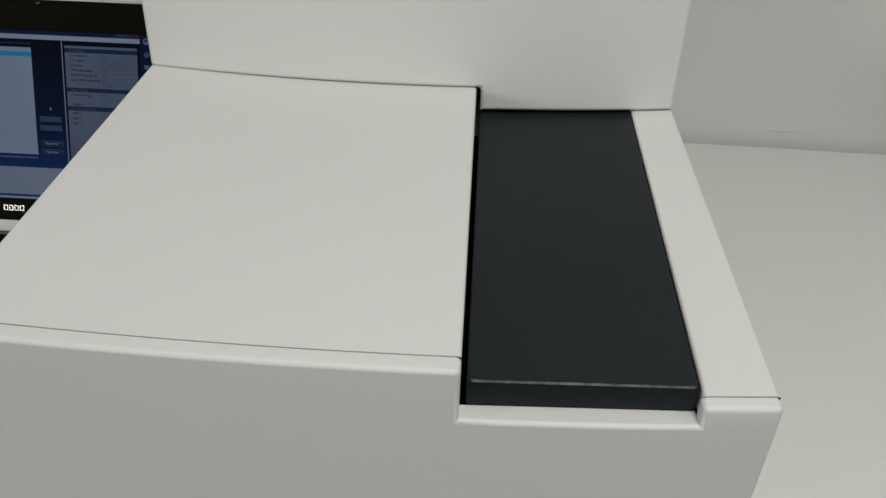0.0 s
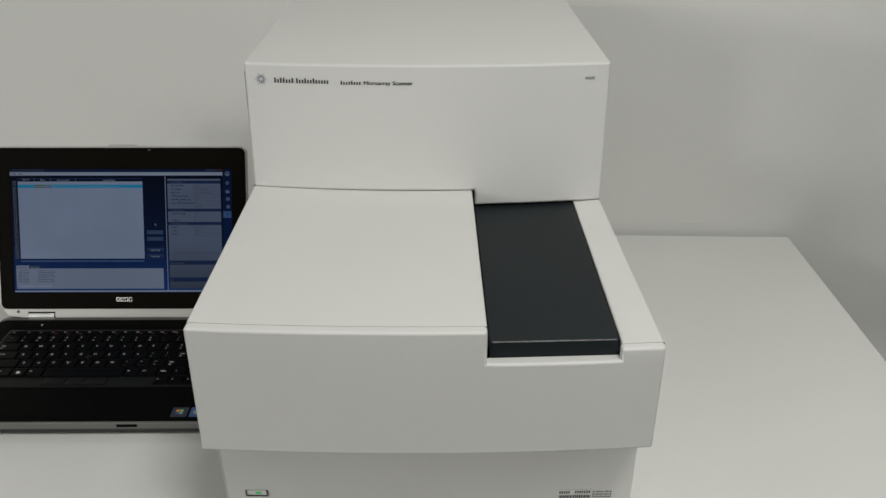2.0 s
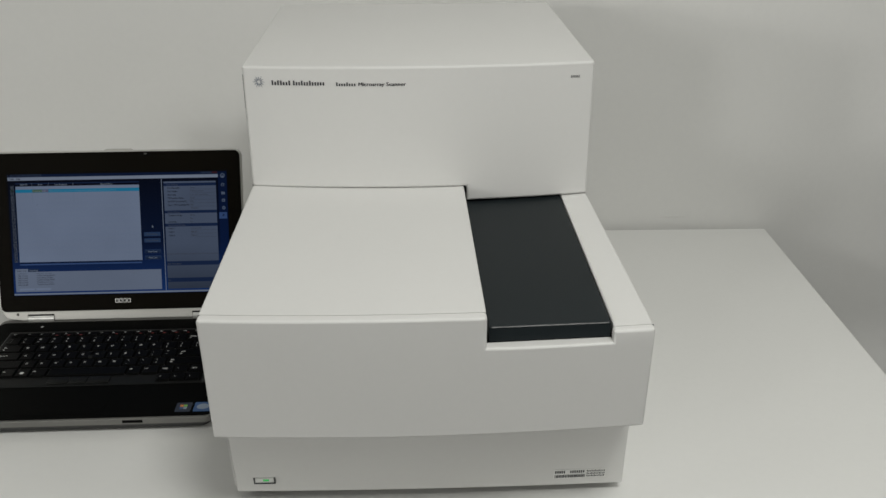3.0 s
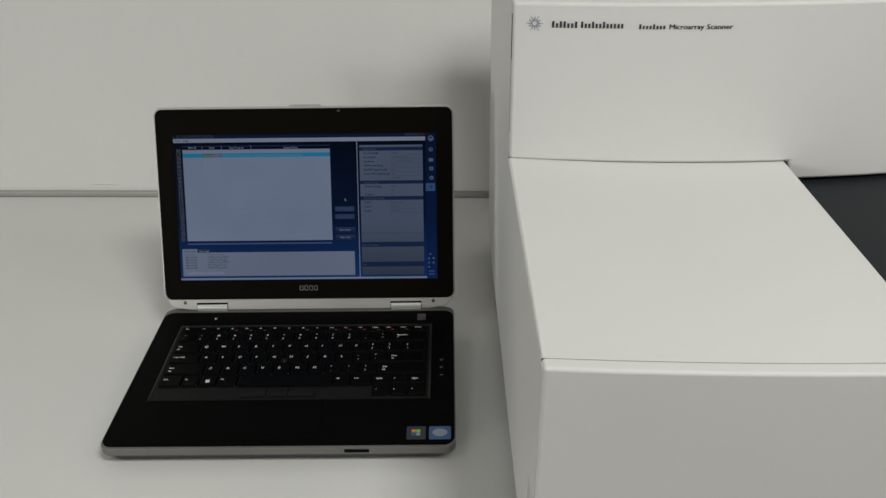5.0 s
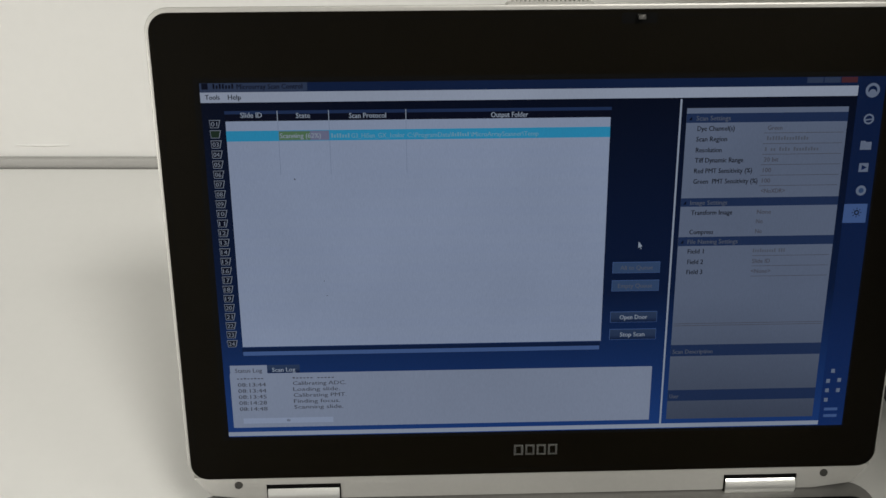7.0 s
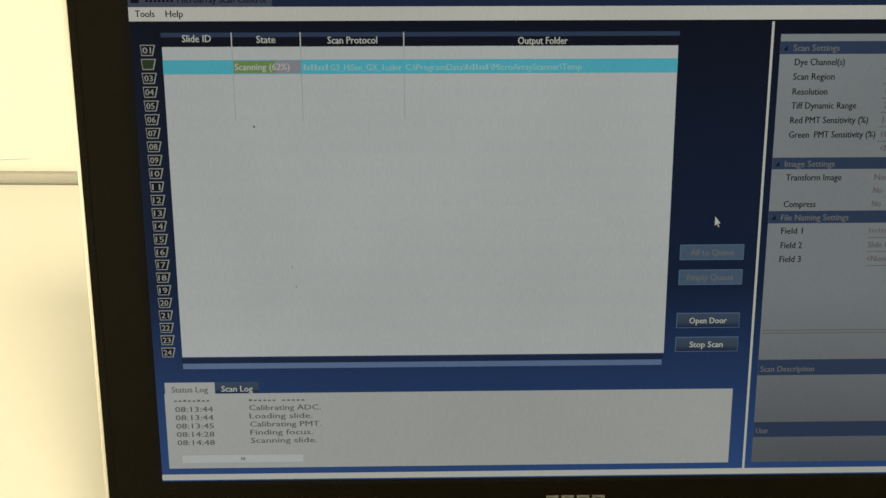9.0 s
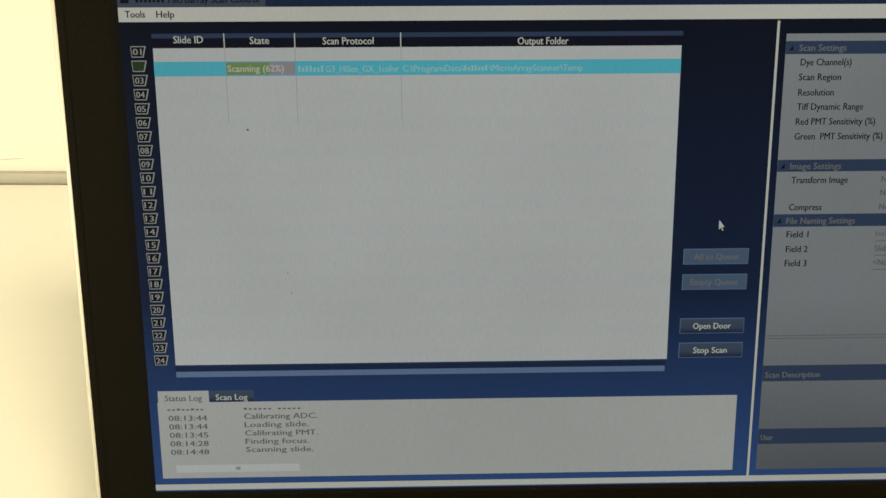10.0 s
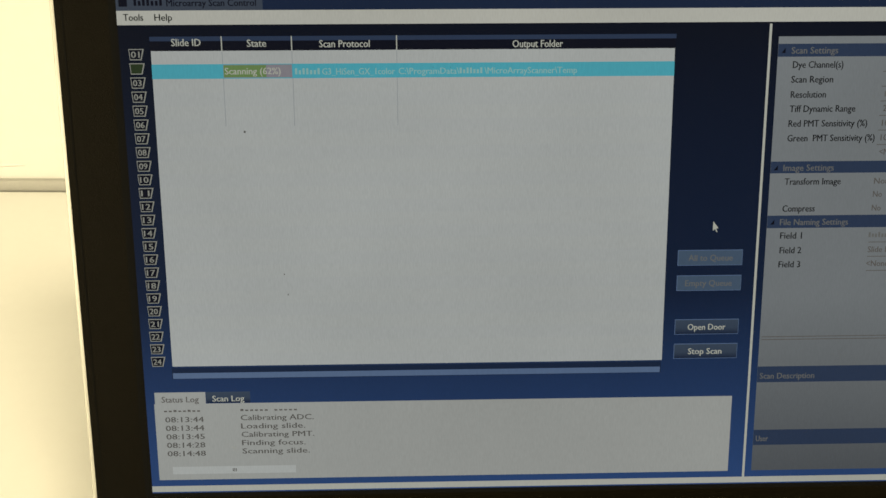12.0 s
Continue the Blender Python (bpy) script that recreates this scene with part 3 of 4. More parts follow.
def key(x0, x1, y0, y1, marks):
    """A key cap with its printed legends: (words, x share, y share, height, ink)."""
    bm = bmesh.new()
    g, t = 0.0008, 0.0011
    z0, z1 = DZ + 0.0012, DZ + 0.0034
    a, b, c, d = x0 + g, x1 - g, y0 + g, y1 - g
    hexa(bm, [(a, c, z0), (b, c, z0), (b, d, z0), (a, d, z0), (a + t, c + t * 1.5, z1), (b - t, c + t * 1.5, z1), (b - t, d - t * 0.5, z1), (a + t, d - t * 0.5, z1)])
    rounded(bm, 0.0005, 2, lambda p: p.z > z0 + 0.0005)
    up = lambda x, y: (x, y, z1 + 0.00012)
    for words, fx, fy, h, ink in marks:
        x, y = a + t + (b - a - 2 * t) * fx, c + (d - c) * fy
        if words == "#bar":
            bar(bm, x, x + h * 2.2, y, y + h, up, ink)
        elif words == "#win":
            for i in (0, 1):
                for j in (0, 1):
                    bar(bm, x + i * h * 0.55, x + i * h * 0.55 + h * 0.48, y + j * h * 0.55, y + j * h * 0.55 + h * 0.48, up, ink)
        else:
            write(bm, words, x, None, y, h, up, ink, bold=0.00015)
    part("key", bm, [KEYM, LEGEND, REDLEG], keyboard, smooth=False)


ROWH = 0.0195
ytop = KY1 - 0.0036
fy0 = ytop - 0.0114
fw = 15 * U / 17
for i, w in enumerate("Esc F1 F2 F3 F4 F5 F6 F7 F8 F9 F10 F11 F12 Home End Insert Delete".split()):
    marks = [(w, 0.06, 0.55, 0.0018, 1)]
    if i in (3, 4, 5, 8, 10, 11, 12, 13, 14, 15):
        marks.append(("#bar", 0.45, 0.16, 0.0015, 2))
    left = 0 if i == 0 else 1.22 + (i - 1) * 15.78 / 16
    key(KXL + fw * left, KXL + fw * (1.22 + i * 15.78 / 16), fy0, ytop, marks)


def row(n, items):
    y1 = fy0 - ROWH * n
    x = KXL
    for w, marks in items:
        if marks is not None:
            key(x, x + w * U, y1 - ROWH, y1, marks)
        x += w * U


two = lambda lo, hi: [(hi, 0.2, 0.62, 0.0024, 1), (lo, 0.2, 0.25, 0.0024, 1)]
one = lambda c: [(c, 0.2, 0.48, 0.0034, 1)]
small = lambda w: [(w, 0.06, 0.55, 0.002, 1)]
row(0, [(1, two("`", "~"))] + [(1, two(a, b)) for a, b in zip("1234567890-=", "!@#$%^&*()_+")] + [(2, small("Backspace") + [("#bar", 0.06, 0.35, 0.0008, 1)])])
row(1, [(1.5, small("Tab") + [("#bar", 0.06, 0.3, 0.0012, 1)])] + [(1, one(c)) for c in "QWERTYUIOP"] + [(1, two("[", "{")), (1, two("]", "}")), (1.5, two("\\", "|"))])
row(2, [(1.75, small("Caps Lock"))] + [(1, one(c)) for c in "ASDFGHJKL"] + [(1, two(";", ":")), (1, two("'", '"')), (2.25, small("Enter") + [("#bar", 0.06, 0.3, 0.0012, 1)])])
row(3, [(2.25, small("Shift") + [("#bar", 0.06, 0.28, 0.0014, 1)])] + [(1, one(c)) for c in "ZXCVBNM"] + [(1, two(",", "<")), (1, two(".", ">")), (1, two("/", "?")), (2.75, small("Shift") + [("#bar", 0.06, 0.28, 0.0014, 1)])])
row(4, [(1.25, small("Ctrl")), (1, small("Fn")), (1, [("#win", 0.3, 0.3, 0.0042, 1)]), (1.15, small("Alt")), (5.4, []), (1.0, small("Alt")), (1.2, small("Ctrl")), (3, None)])
y1 = fy0 - ROWH * 4
x = KXL + 12 * U
for j, names in enumerate((("PgUp", "^", "PgDn"), ("<", "v", ">"))):
    for i, w in enumerate(names):
        key(x + i * U, x + (i + 1) * U, y1 - 0.0178 * (j + 1), y1 - 0.0178 * j, [(w, 0.15, 0.45, 0.0022, 1)])
bm = bmesh.new()
bmesh.ops.create_uvsphere(bm, u_segments=18, v_segments=10, radius=0.0036, matrix=Matrix.Translation((-0.5003, 0.0376, DZ + 0.003)) @ Matrix.Diagonal((1, 1, 0.7, 1)))
part("pointing_stick", bm, TRAY, keyboard, "small round pointing stick")
for a, b in ((-0.5390, -0.5115), (-0.5107, -0.4883), (-0.4876, -0.4592)):
    bm = bmesh.new()
    block(bm, a, b, -0.0208, -0.0064, DZ + 0.0004, DZ + 0.0024)
    rounded(bm, 0.0007, 2)
    part("mouse_button", bm, TRAY, keyboard)
bm = bmesh.new()
round_plate(bm, -0.5650, -0.4480, -0.0840, -0.0285, 0.003, flat, DZ - 0.001, DZ + 0.0003)
part("touchpad", bm, DECK, deck, "black touchpad")
bm = bmesh.new()
block(bm, -0.3552, -0.3452, 0.1182, 0.1300, DZ - 0.001, DZ + 0.0012)
rounded(bm, 0.0008, 2)
part("power_button", bm, BUTTON, deck, "square silver power button")
bm = bmesh.new()
up = lambda x, y: (x, y, DZ + 0.0002)
bm.faces.new([bm.verts.new(up(*p)) for p in ((-0.5998, 0.1255), (-0.5960, 0.1255), (-0.5979, 0.1218))])
part("wireless_mark", bm, LEGEND, deck, smooth=False)
for y in (0.0400, 0.0270, 0.0140):
    bm = bmesh.new()
    block(bm, -0.3290, -0.3235, y - 0.005, y + 0.005, DZ - 0.001, DZ + 0.0006)
    rounded(bm, 0.0005, 2)
    vol = part("volume_button", bm, KEYM, deck)
    bm = bmesh.new()
    bar(bm, -0.3275, -0.3245, y - 0.0005, y + 0.0005, lambda a, b: (a, b, DZ + 0.0009))
    part("mark", bm, GREYINK, vol, smooth=False)
for x0, x1, mat, lab in ((-0.3600, -0.3410, STICKD, "dark blue square sticker with a coloured emblem"), (-0.3378, -0.3160, STICKB, "blue sticker with a pale oval")):
    bm = bmesh.new()
    round_plate(bm, x0, x1, -0.0850, -0.0665, 0.0015, flat, DZ - 0.0005, DZ + 0.0002)
    st = part("sticker", bm, mat, deck, lab)
    bm = bmesh.new()
    top = lambda x, y: (x, y, DZ + 0.0005)
    cx = (x0 + x1) / 2
    if mat is STICKD:
        for k, (i, j) in enumerate(((0, 0), (0, 1), (1, 0), (1, 1))):
            bar(bm, cx - 0.0046 + i * 0.0046, cx - 0.0005 + i * 0.0046, -0.0800 + j * 0.0046, -0.0759 + j * 0.0046, top, k)
        part("emblem", bm, [STICKB, ORANGE, PALE, LIME], st, smooth=False)
    else:
        bm.faces.new([bm.verts.new(top(cx + 0.0075 * math.cos(a / 24 * 6.2832), -0.0757 + 0.0055 * math.sin(a / 24 * 6.2832))) for a in range(24)])
        part("emblem", bm, PALE, st, smooth=False)

STATE["wedge"] = 0.0

# lid: u along the width, s up the lid, h out of the screen
SX0, SW, SH = -0.6420, 0.3100, 0.1740
LID0, LID1 = -0.6648, -0.3095
ORIGIN = Vector((SX0, 0.1560, 0.8215))
LEAN_A = radians(17.6)
S_UP, S_OUT = Vector((0, math.sin(LEAN_A), math.cos(LEAN_A))), Vector((0, -math.cos(LEAN_A), math.sin(LEAN_A)))


def on_lid(x, s, h):
    """x in the world, s metres above the picture's lower edge, h metres in front of it."""
    return Vector((x, ORIGIN.y, ORIGIN.z)) + S_UP * s + S_OUT * h


bm = bmesh.new()
round_plate(bm, LID0, LID1, -0.0262, 0.2070, 0.0105, on_lid, -0.0075, 0.0008)
rounded(bm, 0.0012, 2, lambda c: True, angle=60)
part("lid_shell", bm, SILVER, laptop, "silver metal lid rim", weighted=True)
bm = bmesh.new()
v = [(LID0 + 0.002, -0.0240), (LID1 - 0.002, -0.0240), (LID1 - 0.0110, -0.0350), (LID1 - 0.032, -0.0378), (LID0 + 0.032, -0.0378), (LID0 + 0.0110, -0.0350)]
lo, hi = [bm.verts.new(on_lid(x, s, -0.0073)) for x, s in v], [bm.verts.new(on_lid(x, s, 0.0010)) for x, s in v]
bm.faces.new(lo)
bm.faces.new(hi[::-1])
for i in range(6):
    bm.faces.new((lo[i], lo[(i + 1) % 6], hi[(i + 1) % 6], hi[i]))
rounded(bm, 0.0012, 2)
chin = part("chin", bm, SILVER, laptop, "silver strip below the screen", weighted=True)
for x in (-0.6395, -0.3362):
    bm = bmesh.new()
    m = Matrix.Translation(on_lid(x, -0.0287, 0.0012)) @ Matrix.Rotation(radians(90) - LEAN_A, 4, "X")
    bmesh.ops.create_cone(bm, cap_ends=True, segments=16, radius1=0.0022, radius2=0.0019, depth=0.0008, matrix=m)
    part("screw", bm, SCREW, chin, "small dark screw")
for x in (-0.6245, -0.3878):
    bm = bmesh.new()
    ends = []
    for xx in (x, x + 0.0365):
        ends.append([bm.verts.new(on_lid(xx, -0.0350, -0.0036) + Vector((0, -math.sin(a) * 0.0066, math.cos(a) * 0.0066))) for a in (2 * math.pi * i / 20 for i in range(20))])
    bm.faces.new(ends[0])
    bm.faces.new(ends[1][::-1])
    for i in range(20):
        j = (i + 1) % 20
        bm.faces.new((ends[0][i], ends[0][j], ends[1][j], ends[1][i]))
    part("hinge", bm, CHROME, laptop, "bright metal hinge barrel")
    bm = bmesh.new()
    hexa(bm, [on_lid(a, b, c) for c in (-0.004, 0.0015) for a, b in ((x - 0.0007, -0.0380), (x + 0.0372, -0.0380), (x + 0.0372, -0.0288), (x - 0.0007, -0.0288))])
    part("hinge_recess", bm, GAP, chin, "dark recess round the hinge", smooth=False)
bm = bmesh.new()
round_plate(bm, LID0 + 0.0022, LID1 - 0.0018, -0.0246, 0.2046, 0.0085, on_lid, 0.0005, 0.0022)
rounded(bm, 0.0005, 2, lambda c: True, angle=60)
bezel = part("bezel", bm, BEZEL, laptop, "black plastic screen bezel", weighted=True)
bm = bmesh.new()
inset = [(LID0 + 0.0048, LID1 - 0.0044, -0.0220, 0.2020), (LID0 + 0.0052, LID1 - 0.0048, -0.0216, 0.2016)]
(a0, a1, b0, b1), (c0, c1, d0, d1) = inset
on_bezel = lambda x, s: on_lid(x, s, 0.00235)
for p in ((a0, a1, b0, d0), (a0, a1, d1, b1), (a0, c0, d0, d1), (c1, a1, d0, d1)):
    bar(bm, *p, on_bezel)
part("bezel_groove", bm, GAP, bezel, "fine dark groove round the bezel", smooth=False)
bm = bmesh.new()
round_plate(bm, -0.5045, -0.4650, 0.2040, 0.2084, 0.0014, on_lid, -0.0060, 0.0002, taper=0.0004)
for i in range(18):
    x = -0.5020 + i * 0.0020
    hexa(bm, [on_lid(a, b, c) for c in (-0.0056, 0.0) for a, b in ((x, 0.2080), (x + 0.001, 0.2080), (x + 0.001, 0.2090), (x, 0.2090))])
part("latch", bm, SILVER, laptop, "ribbed silver lid latch")
bm = bmesh.new()
round_plate(bm, -0.4535, -0.4375, 0.1984, 0.2030, 0.0010, on_lid, 0.0020, 0.0024)
catch = part("catch_slot", bm, GAP, bezel, "dark slot of the lid catch")
bm = bmesh.new()
profile = [(0.0019, 0.2022), (0.0046, 0.2022), (0.0052, 0.2014), (0.0052, 0.2000), (0.0044, 0.2000), (0.0042, 0.2011), (0.0019, 0.2011)]
sides = [[bm.verts.new(on_lid(x, s, h)) for h, s in profile] for x in (-0.4465, -0.4432)]
bm.faces.new(sides[0])
bm.faces.new(sides[1][::-1])
for k in range(len(profile)):
    n = (k + 1) % len(profile)
    bm.faces.new((sides[0][n], sides[0][k], sides[1][k], sides[1][n]))
rounded(bm, 0.0002, 1)
part("catch_hook", bm, SCREW, catch, "small dark metal hook")
bm = bmesh.new()
mark = lambda x, s: on_lid(x, s, 0.0026)
for i in range(4):
    x = -0.4985 + i * 0.0058
    bar(bm, x, x + 0.0048, -0.0140, -0.0129, mark)
    bar(bm, x, x + 0.0048, -0.0091, -0.0080, mark)
    bar(bm, x, x + 0.0011, -0.0129, -0.0091, mark)
    bar(bm, x + 0.0037, x + 0.0048, -0.0129, -0.0091, mark)
part("maker_mark", bm, MARK, bezel, "small grey maker's mark", smooth=False)

# ---- the lit picture: shares of its width from the left, of its height from the top ----
BASE_H = 0.0023
STROKE = 0.00018


def ui(layer):
    return lambda u, v: on_lid(SX0 + u * SW, (1 - v) * SH, BASE_H + layer * 0.00012)


def rect(name, u0, v0, u1, v1, layer, mat, parent, label=""):
    bm = bmesh.new()
    bar(bm, u0, u1, v0, v1, ui(layer), steps=1)
    return part(name, bm, mat, parent, label, smooth=False)


def say(name, lines, layer, mat, parent, cap=0.0135):
    """lines: (words, left, right or None, middle)."""
    put = ui(layer)
    for words, u0, u1, vm in lines:
        bm = bmesh.new()
        vs, fs, (a, b) = glyphs(words)
        k = cap / 0.69
        ku = k * SH / SW if u1 is None else (u1 - u0) / max(b - a, 1e-6)
        for du in (-STROKE, STROKE):
            nv = [bm.verts.new(put(u0 + (x - a) * ku + du, vm + cap / 2 - y * k)) for x, y in vs]
            for f in fs:
                try:
                    bm.faces.new([nv[i] for i in f])
                except ValueError:
                    pass
        part(name, bm, mat, parent, smooth=False)


G_BACK = glow("desktop_blue", (0.0095, 0.041, 0.178), 1.0, (0.0008, 0.0025, 0.010))
G_BAR = glow("taskbar_blue", (0.006, 0.026, 0.125), 1.0, (0.003, 0.011, 0.048))
G_TITLE = glow("title_blue", (0.004, 0.013, 0.05))
G_WHITE = glow("pane_grey", (0.232, 0.29, 0.425))
G_MENU = glow("menu_grey", (0.27, 0.32, 0.43))
# settings grey dimmed, most at the bottom, for the screen's fade at an angle
G_PANEL = glow("settings_angle_fade", (0.048, 0.064, 0.106), 1.0, (0.108, 0.141, 0.222))
G_LOG = glow("log_grey", (0.192, 0.236, 0.340))
G_DARK = glow("column_head", (0.0015, 0.003, 0.012))
G_NAVY = glow("section_head", (0.012, 0.027, 0.082))
G_CYAN = glow("selected_row", (0.02, 0.25, 0.46))
G_TEXT = glow("dark_text", (0.003, 0.0035, 0.006))
G_FAINT = glow("faint_text", (0.06, 0.065, 0.09))
G_LOGTEXT = glow("log_text", (0.055, 0.062, 0.085))
G_DIM = glow("dim_heading", (0.075, 0.09, 0.13))
G_LIGHT = glow("light_text", (0.24, 0.29, 0.38))
G_SLOTON = glow("slot_green", (0.012, 0.026, 0.017))
G_SLOT = glow("slot_line", (0.15, 0.18, 0.24))
G_ICON = glow("task_icon", (0.12, 0.155, 0.24))
G_MID = glow("button_blue", (0.03, 0.062, 0.145))
G_DEEP = glow("button_deep", (0.004, 0.011, 0.042), 1.0, (0.022, 0.042, 0.098))
G_GREEN = glow("progress_green", (0.075, 0.155, 0.085))
G_CELL = glow("progress_rest", (0.135, 0.15, 0.25))
G_ROWTEXT = glow("row_text", (0.13, 0.30, 0.44))
G_ROWLINE = glow("row_line", (0.17, 0.218, 0.335))
G_TITLEGLOW = glow("title_glow", (0.025, 0.04, 0.085))
G_STRIPE = glow("list_stripe", (0.2295, 0.2875, 0.425))
G_LINE = glow("bright_line", (0.24, 0.29, 0.39))
G_SCROLL = glow("scroll_blue", (0.05, 0.10, 0.26))
G_RED = glow("icon_red", (0.06, 0.018, 0.026))

bm = bmesh.new()
bar(bm, -0.0085, 1.0085, -0.014, 1.014, lambda u, v: on_lid(SX0 + u * SW, (1 - v) * SH, BASE_H - 0.00005))
display = part("display", bm, GAP, laptop, "lit screen showing scan control software on blue", smooth=False)
rect("backdrop", 0, -0.001, 1.004, 1.004, 0, G_BACK, display)
rect("taskbar", 0.9640, -0.001, 1.004, 1.004, 1, G_BAR, display)
rect("title_bar", 0, -0.001, 0.9640, 0.0225, 1, G_TITLE, display)
rect("menu_bar", 0, 0.0225, 0.9635, 0.0490, 2, G_MENU, display)
say("menu_text", [("Tools", 0.0072, 0.0280, 0.0348), ("Help", 0.0400, 0.0586, 0.0350)], 3, G_TEXT, display, 0.0125)
bm = bmesh.new()
letter_bars(bm, "TsTTssT", 0.0190, 0.0505, 0.0135, -0.0125, ui(2))
bar(bm, 0.0030, 0.0120, -0.0005, 0.0150, ui(2))
part("program_name", bm, G_DARK, display, smooth=False)
rect("title_glow", 0.0, -0.001, 0.155, 0.0225, 1.5, G_TITLEGLOW, display)
say("title_text", [("Microarray Scan Control", 0.0535, 0.1480, 0.0085)], 2, G_DARK, display, 0.0125)
for i, m in enumerate((G_TITLEGLOW, G_TITLEGLOW, G_RED)):
    rect("window_button", 0.8860 + i * 0.0255, 0.000, 0.9100 + i * 0.0255, 0.0145, 2, m, display)

rect("column_head", 0.0330, 0.0705, 0.5995, 0.0975, 1, G_DARK, display)
rect("head_glow", 0.0330, 0.0705, 0.5995, 0.0790, 2, G_NAVY, display)
say("head_text", [("Slide ID", 0.0560, 0.0872, 0.0815), ("State", 0.1365, 0.1570, 0.0835), ("Scan Protocol", 0.2138, 0.2678, 0.0852), ("Output Folder", 0.4218, 0.4762, 0.0872)], 3, G_LIGHT, display, 0.0135)
for u in (0.1095, 0.1842, 0.2968):
    rect("column_line", u - 0.0006, 0.0705, u + 0.0006, 0.0975, 4, G_LIGHT, display)
pane = rect("list_pane", 0.0335, 0.0970, 0.5985, 0.7260, 1, G_WHITE, display)
for u in (0.1095, 0.1842, 0.2968):
    rect("row_line", u - 0.0004, 0.0970, u + 0.0004, 0.24, 2, G_ROWLINE, display)
for i in range(11):
    v = 0.1492 + (2 * i + 1) * 0.02620
    rect("list_stripe", 0.0337, v, 0.5983, min(v + 0.02620, 0.7258), 1.5, G_STRIPE, display)
rect("selected_entry", 0.0335, 0.1222, 0.5985, 0.1495, 3, G_CYAN, display)
rect("progress_cell", 0.1100, 0.1235, 0.1838, 0.1480, 4, G_CELL, display)
rect("progress_bar", 0.1105, 0.1245, 0.1560, 0.1470, 5, G_GREEN, display)
say("row_text", [("Scanning (62%)", 0.1118, 0.1715, 0.1355)], 6, G_LIGHT, display, 0.0125)
bm = bmesh.new()
letter_bars(bm, "TsTTssT", 0.1868, 0.2150, 0.1425, -0.0115, ui(5))
part("protocol_name", bm, G_ROWTEXT, display, smooth=False)
say("row_text", [("G3_HiSen_GX_1color", 0.2162, 0.2945, 0.1372)], 6, G_ROWTEXT, display, 0.0120)
say("row_text", [("C:\\ProgramData\\", 0.2985, 0.3640, 0.1372), ("\\MicroArrayScanner\\Temp", 0.3915, 0.4920, 0.1372)], 6, G_ROWTEXT, display, 0.0120)
bm = bmesh.new()
letter_bars(bm, "TsTTssT", 0.3645, 0.3905, 0.1425, -0.0110, ui(5))
part("folder_name", bm, G_ROWTEXT, display, smooth=False)
rect("scroll_track", 0.0325, 0.7290, 0.5975, 0.7530, 1, G_TITLE, display)
rect("scroll_handle", 0.0335, 0.7400, 0.5965, 0.7520, 2, G_SCROLL, display)

# slot numbers
for i in range(24):
    v = 0.1035 + i * (0.7150 - 0.1035) / 23
    u0 = 0.0098
    bm = bmesh.new()
    p, q = ui(2), ui(3)
    out = [(u0, v - 0.0105), (u0 + 0.0165, v - 0.0105), (u0 + 0.0135, v + 0.0105), (u0 + 0.001, v + 0.0105)]
    inn = [(u0 + 0.0009, v - 0.0088), (u0 + 0.0150, v - 0.0088), (u0 + 0.0125, v + 0.0088), (u0 + 0.0018, v + 0.0088)]
    bm.faces.new([bm.verts.new(p(*c)) for c in out])
    f = bm.faces.new([bm.verts.new(q(*c)) for c in inn])
    f.material_index = 2 if i == 1 else 1
    slot = part("slot_number", bm, [G_SLOT, G_DARK, G_SLOTON], display, smooth=False)
    if i != 1:
        say("slot_text", [("%02d" % (i + 1), u0 + 0.0028, u0 + 0.0118, v)], 4, G_SLOT, slot.parent, 0.0115)

# buttons
for v0, words, u0, u1, m, t in ((0.4950, "All to Queue", 0.6240, 0.6745, G_MID, G_DIM), (0.5475, "Empty Queue", 0.6215, 0.6750, G_MID, G_DIM), (0.6398, "Open Door", 0.6268, 0.6705, G_DEEP, G_LIGHT), (0.6916, "Stop Scan", 0.6285, 0.6675, G_DEEP, G_LIGHT)):
    rect("button_rim", 0.6118, v0, 0.6860, v0 + 0.0322, 1, G_SCROLL, display)
    rect("button", 0.6124, v0 + 0.0012, 0.6854, v0 + 0.0310, 2, m, display)
    say("button_text", [(words, u0, u1, v0 + 0.0160)], 3, t, display, 0.0125)
bm = bmesh.new()
put = ui(3)
bm.faces.new([bm.verts.new(put(0.6500 + a * 0.62, 0.4360 + b * 1.1)) for a, b in ((0, 0), (0.0105, 0.0135), (0.0062, 0.0140), (0.0085, 0.0200), (0.0066, 0.0208), (0.0045, 0.0148), (0, 0.0180))])
part("pointer", bm, G_LIGHT, display, smooth=False)

# log
rect("tab", 0.0105, 0.7815, 0.0690, 0.8085, 1, G_LOG, display)
rect("tab", 0.0695, 0.7815, 0.1205, 0.8055, 1, G_DEEP, display)
say("tab_text", [("Status Log", 0.0185, 0.0610, 0.7965)], 3, G_FAINT, display, 0.0125)
say("tab_text", [("Scan Log", 0.0770, 0.1135, 0.7955)], 3, G_LIGHT, display, 0.0125)
rect("log_pane", 0.0095, 0.8062, 0.6832, 0.9740, 2, G_LOG, display)
times = ("08:13:44", "08:13:44", "08:13:45", "08:14:28", "08:14:48")
entries = (("Calibrating ADC.", 0.1930), ("Loading slide.", 0.1828), ("Calibrating PMT.", 0.1930), ("Finding focus.", 0.1825), ("Scanning slide.", 0.1870))
say("log_text", [(t, 0.0212, 0.0655, 0.8402 + 0.0187 * i) for i, t in enumerate(times)] + [(w, 0.1085, r, 0.8377 + 0.0184 * i) for i, (w, r) in enumerate(entries)], 3, G_LOGTEXT, display, 0.0115)
